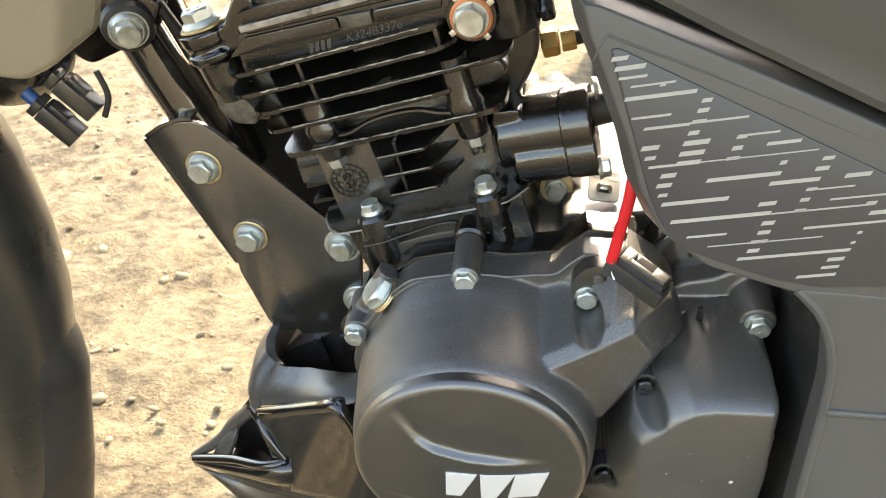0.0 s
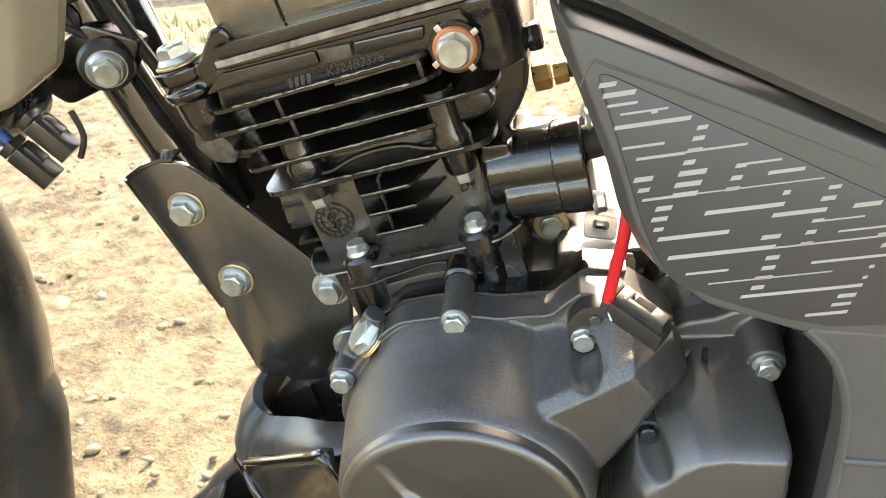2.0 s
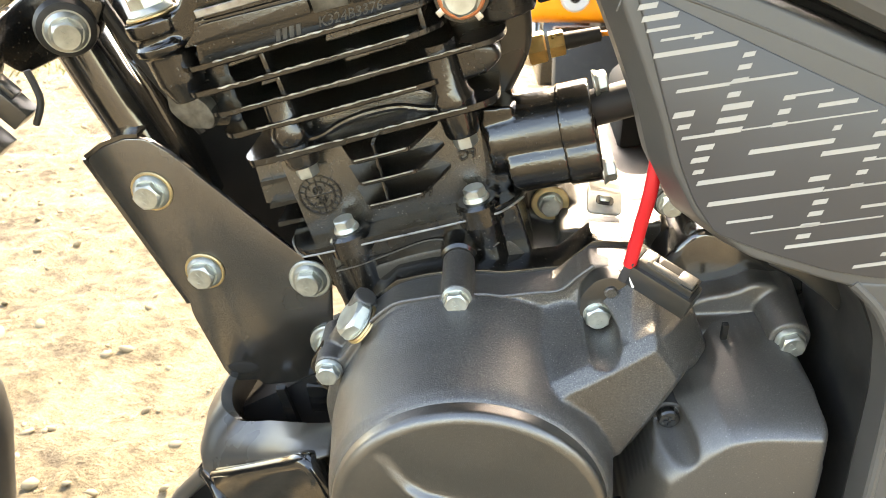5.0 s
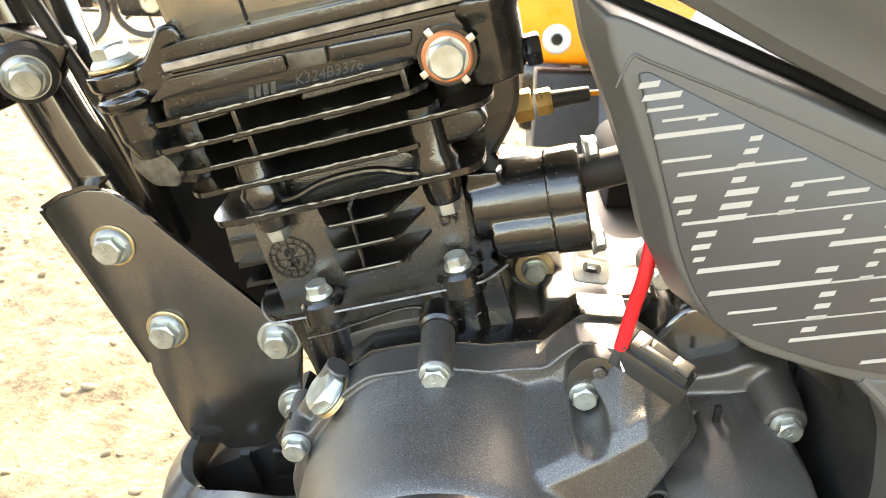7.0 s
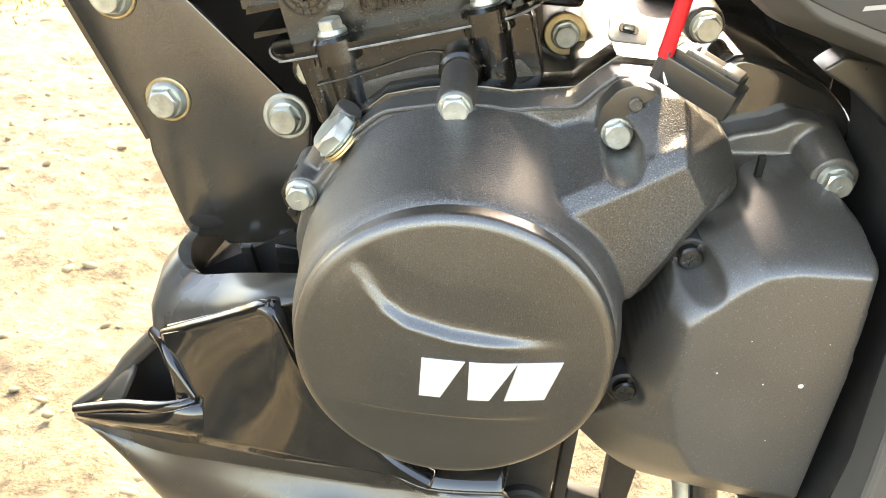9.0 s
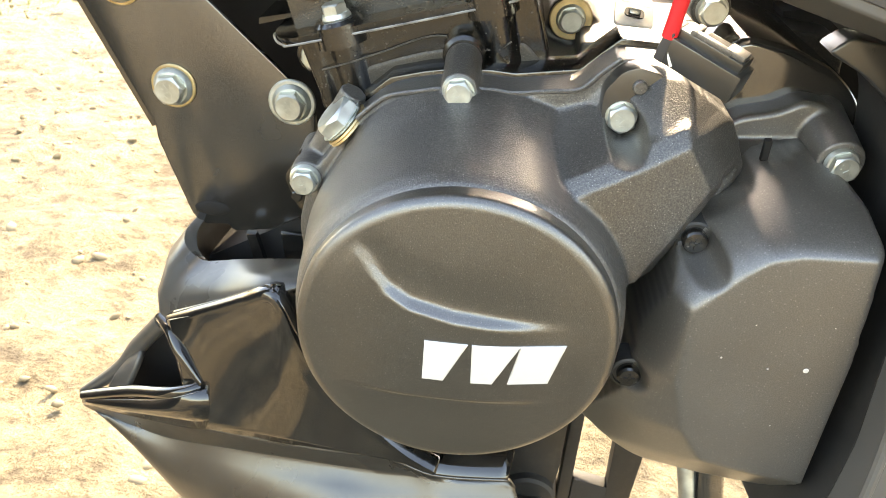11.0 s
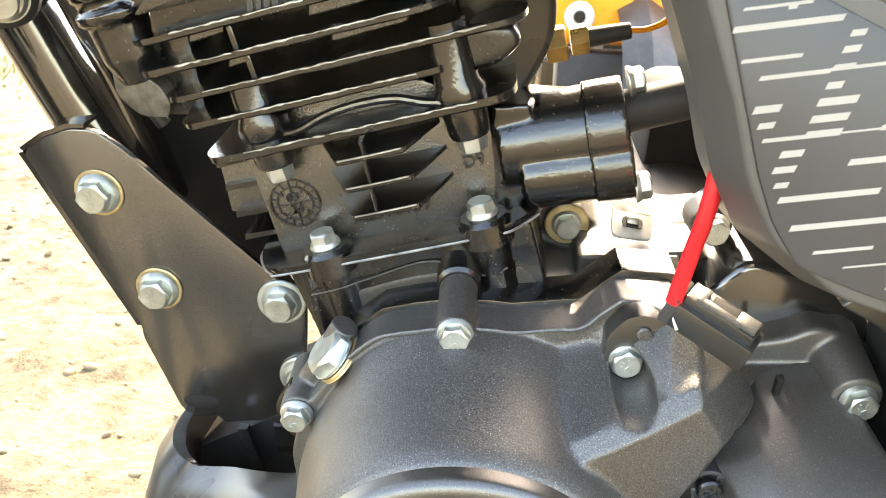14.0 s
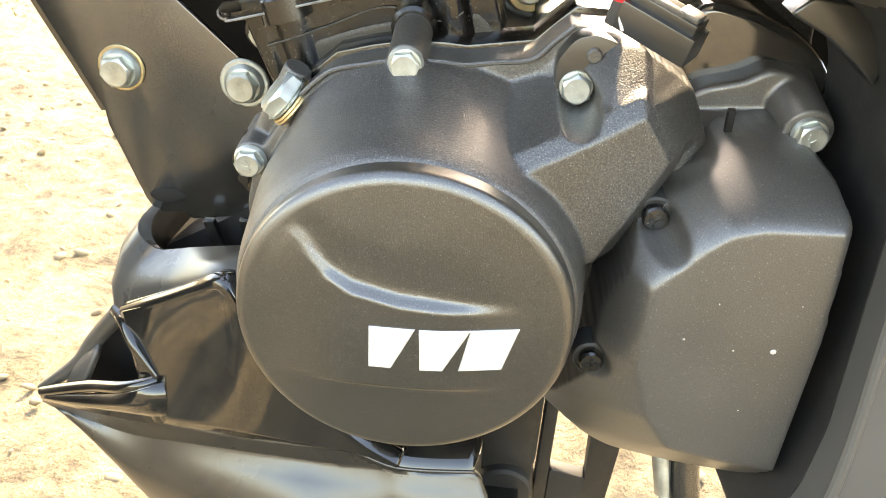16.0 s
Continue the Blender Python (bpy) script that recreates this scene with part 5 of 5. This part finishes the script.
shell("nose", [[(-.175, .060, .330), (-.2000, -.030, .3260), (-.2023, -.0850, .3235), (-.1929, -.0950, .3340), (-.1720, -.1050, .3480), (-.1540, -.1135, .3600), (-.1260, -.1290, .3840), (-.1080, -.1280, .3920)],
               [(-.180, .060, .345), (-.2050, -.030, .3440), (-.2056, -.0760, .3450), (-.1930, -.0905, .3480), (-.1700, -.0990, .3620), (-.1547, -.1060, .3705), (-.1270, -.1220, .3900), (-.1080, -.1200, .3920)],
               [(-.180, .060, .362), (-.2010, -.030, .3610), (-.2005, -.0700, .3620), (-.1870, -.0835, .3590), (-.1660, -.0915, .3675), (-.1540, -.0960, .3735), (-.1260, -.1120, .3890), (-.1080, -.1100, .3910)],
               [(-.175, .060, .374), (-.1930, -.030, .3720), (-.1920, -.0640, .3725), (-.1791, -.0750, .3665), (-.1630, -.0815, .3715), (-.1532, -.0850, .3755), (-.1249, -.1000, .3885), (-.1080, -.1000, .3900)],
               [(-.172, .060, .374), (-.1890, -.030, .3715), (-.1870, -.0610, .3700), (-.1770, -.0720, .3640), (-.1620, -.0790, .3690), (-.1525, -.0825, .3730), (-.1240, -.0980, .3860), (-.1080, -.0980, .3880)],
               [(-.172, .060, .340), (-.1880, -.030, .3400), (-.1860, -.0600, .3400), (-.1760, -.0700, .3350), (-.1610, -.0770, .3350), (-.1515, -.0800, .3350), (-.1230, -.0950, .3350), (-.1080, -.0950, .3350)]], NOSE, pan, "rounded satin black nose of the pan", .002, 50)
part("rim", bm_tube([(-.2694, -.0740, .2530), (-.2420, -.0720, .2752), (-.2280, -.0720, .2947), (-.2046, -.0800, .3240)], [.0032, .0052, .0056, .0056], 14), NOSE, pan)
part("rim", bm_tube([(-.2680, -.0760, .2525), (-.2248, -.0930, .2770), (-.1850, -.1130, .2990), (-.1620, -.1040, .3050)], [.0034, .0040, .0040, .0034], 14), GLOSS, pan)
shell("strut", [[(-.2480, -.0800, .2620), (-.2390, -.0840, .2690), (-.2290, -.0890, .2770)], [(-.2420, -.0760, .2740), (-.2330, -.0780, .2830), (-.2240, -.0800, .2900)], [(-.2370, -.0725, .2840), (-.2290, -.0725, .2940), (-.2210, -.0730, .3020)]], NOSE, pan, "", .004)
part("rim", bm_tube([(-.2010, -.0880, .3330), (-.1918, -.0980, .3310), (-.1846, -.1060, .3230), (-.1720, -.1130, .3080)], [.0040, .0040, .0038, .0022], 12), GLOSS, pan)
# Two added black fillers that stand in for the shade inside the pan.
part("shade_filler", bm_prism([(-.245, .25), (-.20, .34), (-.13, .38), (-.06, .32), (.010, .32), (.010, .20), (-.20, .19)], -.040, .03), DARK, pan)
part("shade_filler", bm_prism([(-.258, .250), (-.232, .288), (-.207, .326), (-.168, .330), (-.160, .25)], -.0600, -.0570), DARK, pan)
part("stay", bm_prism([(-.160, .372), (-.154, .372), (-.146, .340), (-.154, .340)], -.050, -.045, .0008), FRAME, pan)
part("stay", bm_prism([(-.140, .372), (-.124, .372), (-.120, .350), (-.138, .350)], -.046, -.042, .0008), FRAME, pan)

# stand bracket and stand under the engine
stand = part("stand_bracket", bm_prism(round_poly([(.012, .30), (.050, .30), (.050, .21), (.046, .170), (.014, .170)], .004), -.055, -.040, .002), RUBBER, bike, "black stand bracket with an open window")
for pts in ([(.0515, .262), (.060, .262), (.060, .150), (.0515, .150)], [(.083, .250), (.104, .230), (.100, .150), (.086, .150)], [(.0605, .199), (.0855, .194), (.0855, .150), (.0605, .160)]):
    part("bracket_bar", bm_prism(round_poly(pts, .002), -.054, -.044, .001), RUBBER, stand)
part("boss", bm_rod((.030, -.040, .182), (.030, -.062, .182), .022, .020, 28, .002), RUBBER, stand)
part("stand_leg", bm_tube([(.118, -.10, .335), (.124, -.12, .27), (.150, -.17, .14), (.180, -.22, .02)], .009, 14), FRAME, stand)
part("spring", bm_tube([(.106, -.10, .33), (.108, -.108, .30), (.116, -.12, .26)], .006, 12), ZINC, stand)

# front wheel, steered to the right so that its rear comes outwards
wheel_m = pose(-.655, -.045, .300, 0, 0, -20)
R = 0.295
tyre_prof = [(R - .06, -.030), (R - .035, -.044), (R - .012, -.040), (R - .002, -.022), (R, 0.0), (R - .002, .022), (R - .012, .040), (R - .035, .044), (R - .06, .030)]
tyre = bm_loft([[(r * math.cos(2 * math.pi * k / 64), y, r * math.sin(2 * math.pi * k / 64)) for k in range(64)] for r, y in tyre_prof + [tyre_prof[0]]], caps=False)
tyre.transform(wheel_m)
wheel = part("front_wheel", tyre, TYRE, bike, "front wheel turned to one side")
rim_prof = [(R - .058, -.030), (R - .064, -.020), (R - .066, .020), (R - .058, .030)]
rim = bm_loft([[(r * math.cos(2 * math.pi * k / 64), y, r * math.sin(2 * math.pi * k / 64)) for k in range(64)] for r, y in rim_prof], caps=False)
rim.transform(wheel_m)
part("rim", rim, FRAME, wheel)
for k in range(5):
    sp = bm_box((.20, .020, .030), wheel_m @ pose(0, 0, 0, 0, 72 * k, 0) @ Matrix.Translation((.125, 0, 0)), .005)
    part("spoke", sp, FRAME, wheel)
part("hub", bm_rod(wheel_m @ Vector((0, -.05, 0)), wheel_m @ Vector((0, .05, 0)), .045, bevel=.004), FRAME, wheel)


def guard_ring(x, z, rx, ry=.055, n=32):
    return [(x - rx + rx * math.cos(2 * math.pi * k / n), -.115 + ry * math.sin(2 * math.pi * k / n), z) for k in range(n)]


part("mudguard", bm_loft([guard_ring(*r) for r in ((-.345, .64, .03), (-.318, .60, .05), (-.304, .55, .06), (-.299, .50, .065), (-.302, .45, .065), (-.308, .42, .065), (-.313, .385, .065), (-.325, .34, .062), (-.340, .29, .058), (-.360, .24, .050))]), SATIN, wheel, "glossy black front mudguard")
part("mud_flap", bm_loft([guard_ring(*r, .040) for r in ((-.309, .425, .040), (-.3045, .405, .055), (-.3055, .385, .055), (-.317, .340, .055), (-.332, .28, .055), (-.350, .22, .055), (-.380, .15, .050))]), RUBBER, wheel, "black rubber mud flap")


# ---- what stands farther off ----
def far_motorcycle(paint, label):
    """A parked motorcycle seen far behind: two wheels, tank, seat, fender, engine, fork."""
    root = new("parked_motorcycle")
    tagged(root, label, "motorcycle", "motorcycles parked behind")
    for x in (-.62, .62):
        prof = [(.23, -.03), (.275, -.045), (.30, 0.0), (.275, .045), (.23, .03)]
        ty = bm_loft([[(x + r * math.cos(2 * math.pi * k / 32), y, .30 + r * math.sin(2 * math.pi * k / 32)) for k in range(32)] for r, y in prof + [prof[0]]], caps=False)
        w = part("wheel", ty, TYRE, root)
        part("hub", bm_rod((x, -.05, .30), (x, .05, .30), .06, bevel=.005), ALLOY, w)
        for k in range(5):
            part("spoke", bm_box((.20, .02, .03), pose(x, 0, .30, 0, 72 * k, 0) @ Matrix.Translation((.12, 0, 0)), .004), FRAME, w)
    part("tank", bm_prism(round_poly([(-.30, .74), (-.22, .95), (.02, .92), (.14, .76), (-.02, .70)], .04), -.13, .13, .03, 3), paint, root)
    part("seat", bm_prism(round_poly([(.05, .78), (.62, .84), (.66, .78), (.12, .72)], .02), -.10, .10, .015), RUBBER, root)
    part("tail", bm_prism(round_poly([(.18, .72), (.64, .78), (.60, .70), (.20, .60)], .02), -.11, .11, .01), paint, root)
    part("mudguard", bm_prism(round_poly([(-.90, .48), (-.72, .64), (-.48, .62), (-.34, .44), (-.42, .50), (-.62, .60), (-.80, .56)], .01), -.07, .07, .01), paint, root)
    part("engine", bm_prism(round_poly([(-.24, .28), (-.28, .46), (-.16, .66), (.06, .64), (.22, .44), (.20, .28)], .03), -.14, .14, .02), CAST, root)
    part("cover", bm_rod((-.02, -.14, .40), (-.02, -.19, .40), .085, .075, 28, .006), ALLOY, root)
    part("side_panel", bm_prism(round_poly([(-.02, .70), (.24, .66), (.20, .48), (.06, .52)], .02), -.16, -.10, .008), paint, root)
    cowl = part("tail_cowl", bm_prism(round_poly([(.52, .70), (.70, .64), (.71, .505), (.62, .49)], .02), -.19, .19, .02, 3), paint, root)
    part("reflector", bm_lathe([(.026, 0), (.027, .004), (.024, .008), (.012, .009)], 28, axis_m((.705, -.11, .545), (1, 0, 0))), WHITE, cowl, "round white reflector")
    part("lens", bm_lathe([(.011, 0), (.009, .004)], 20, axis_m((.714, -.11, .545), (1, 0, 0))), CAST, cowl)
    part("rear_mudguard", bm_prism(round_poly([(.60, .485), (.69, .485), (.72, .28), (.68, .28)], .01), -.14, .10, .01), RUBBER, root)
    part("exhaust", bm_tube([(-.1, .16, .28), (.3, .17, .28), (.72, .18, .34)], .045, 20), ALLOY, root)
    part("fork", bm_tube([(-.62, -.08, .30), (-.50, -.08, .62), (-.40, -.08, .95)], .022, 12), ALLOY, root)
    part("headlight", bm_lathe([(.08, 0), (.085, .05), (.05, .12)], 24, axis_m((-.50, 0, .92), (1, 0, 0))), FRAME, root)
    part("handlebar", bm_tube([(-.36, -.36, 1.04), (-.40, -.15, 1.06), (-.40, .15, 1.06), (-.36, .36, 1.04)], .012, 10), FRAME, root)
    return root


orange_bike = far_motorcycle(ORANGE, "bright orange motorcycle parked on the far ground")
orange_bike.matrix_basis = pose(.24, 2.28, 0, 0, 0, -90)
red_bike = far_motorcycle(RED, "red motorcycle parked on the far ground")
red_bike.matrix_basis = pose(-2.55, 6.6, 0, 8, 0, 20)
copy_thing(orange_bike, pose(-3.6, 7.4, 0, 8, 0, 15))


def grass():
    """Thin dry tufts along the edge of the yard."""
    rng = random.Random(9)
    bm = bmesh.new()
    for i in range(2600):
        x = rng.uniform(-9.0, 5.0)
        y = 4.6 + 0.12 * x + rng.gauss(0, .35) + (0.0 if x < -1 else 2.2)
        h, w, t = rng.uniform(.03, .10), rng.uniform(.003, .007), rng.uniform(0, 6.28)
        dx, dy = math.cos(t), math.sin(t)
        lean = rng.uniform(-.5, .5) * h
        z = -.012
        vs = [bm.verts.new(p) for p in ((x - w * dx, y - w * dy, z), (x + w * dx, y + w * dy, z), (x + lean * dy + w * .4 * dx, y + lean * dx, z + h * .6), (x + 1.8 * lean * dy, y + 1.8 * lean * dx, z + h))]
        bm.faces.new(vs)
    ob = new("dry_grass", mesh_of("dry_grass", bm, SCRUB, 180))
    tagged(ob, "thin strip of dry yellow-green grass", "grass", kind="stuff")


grass()
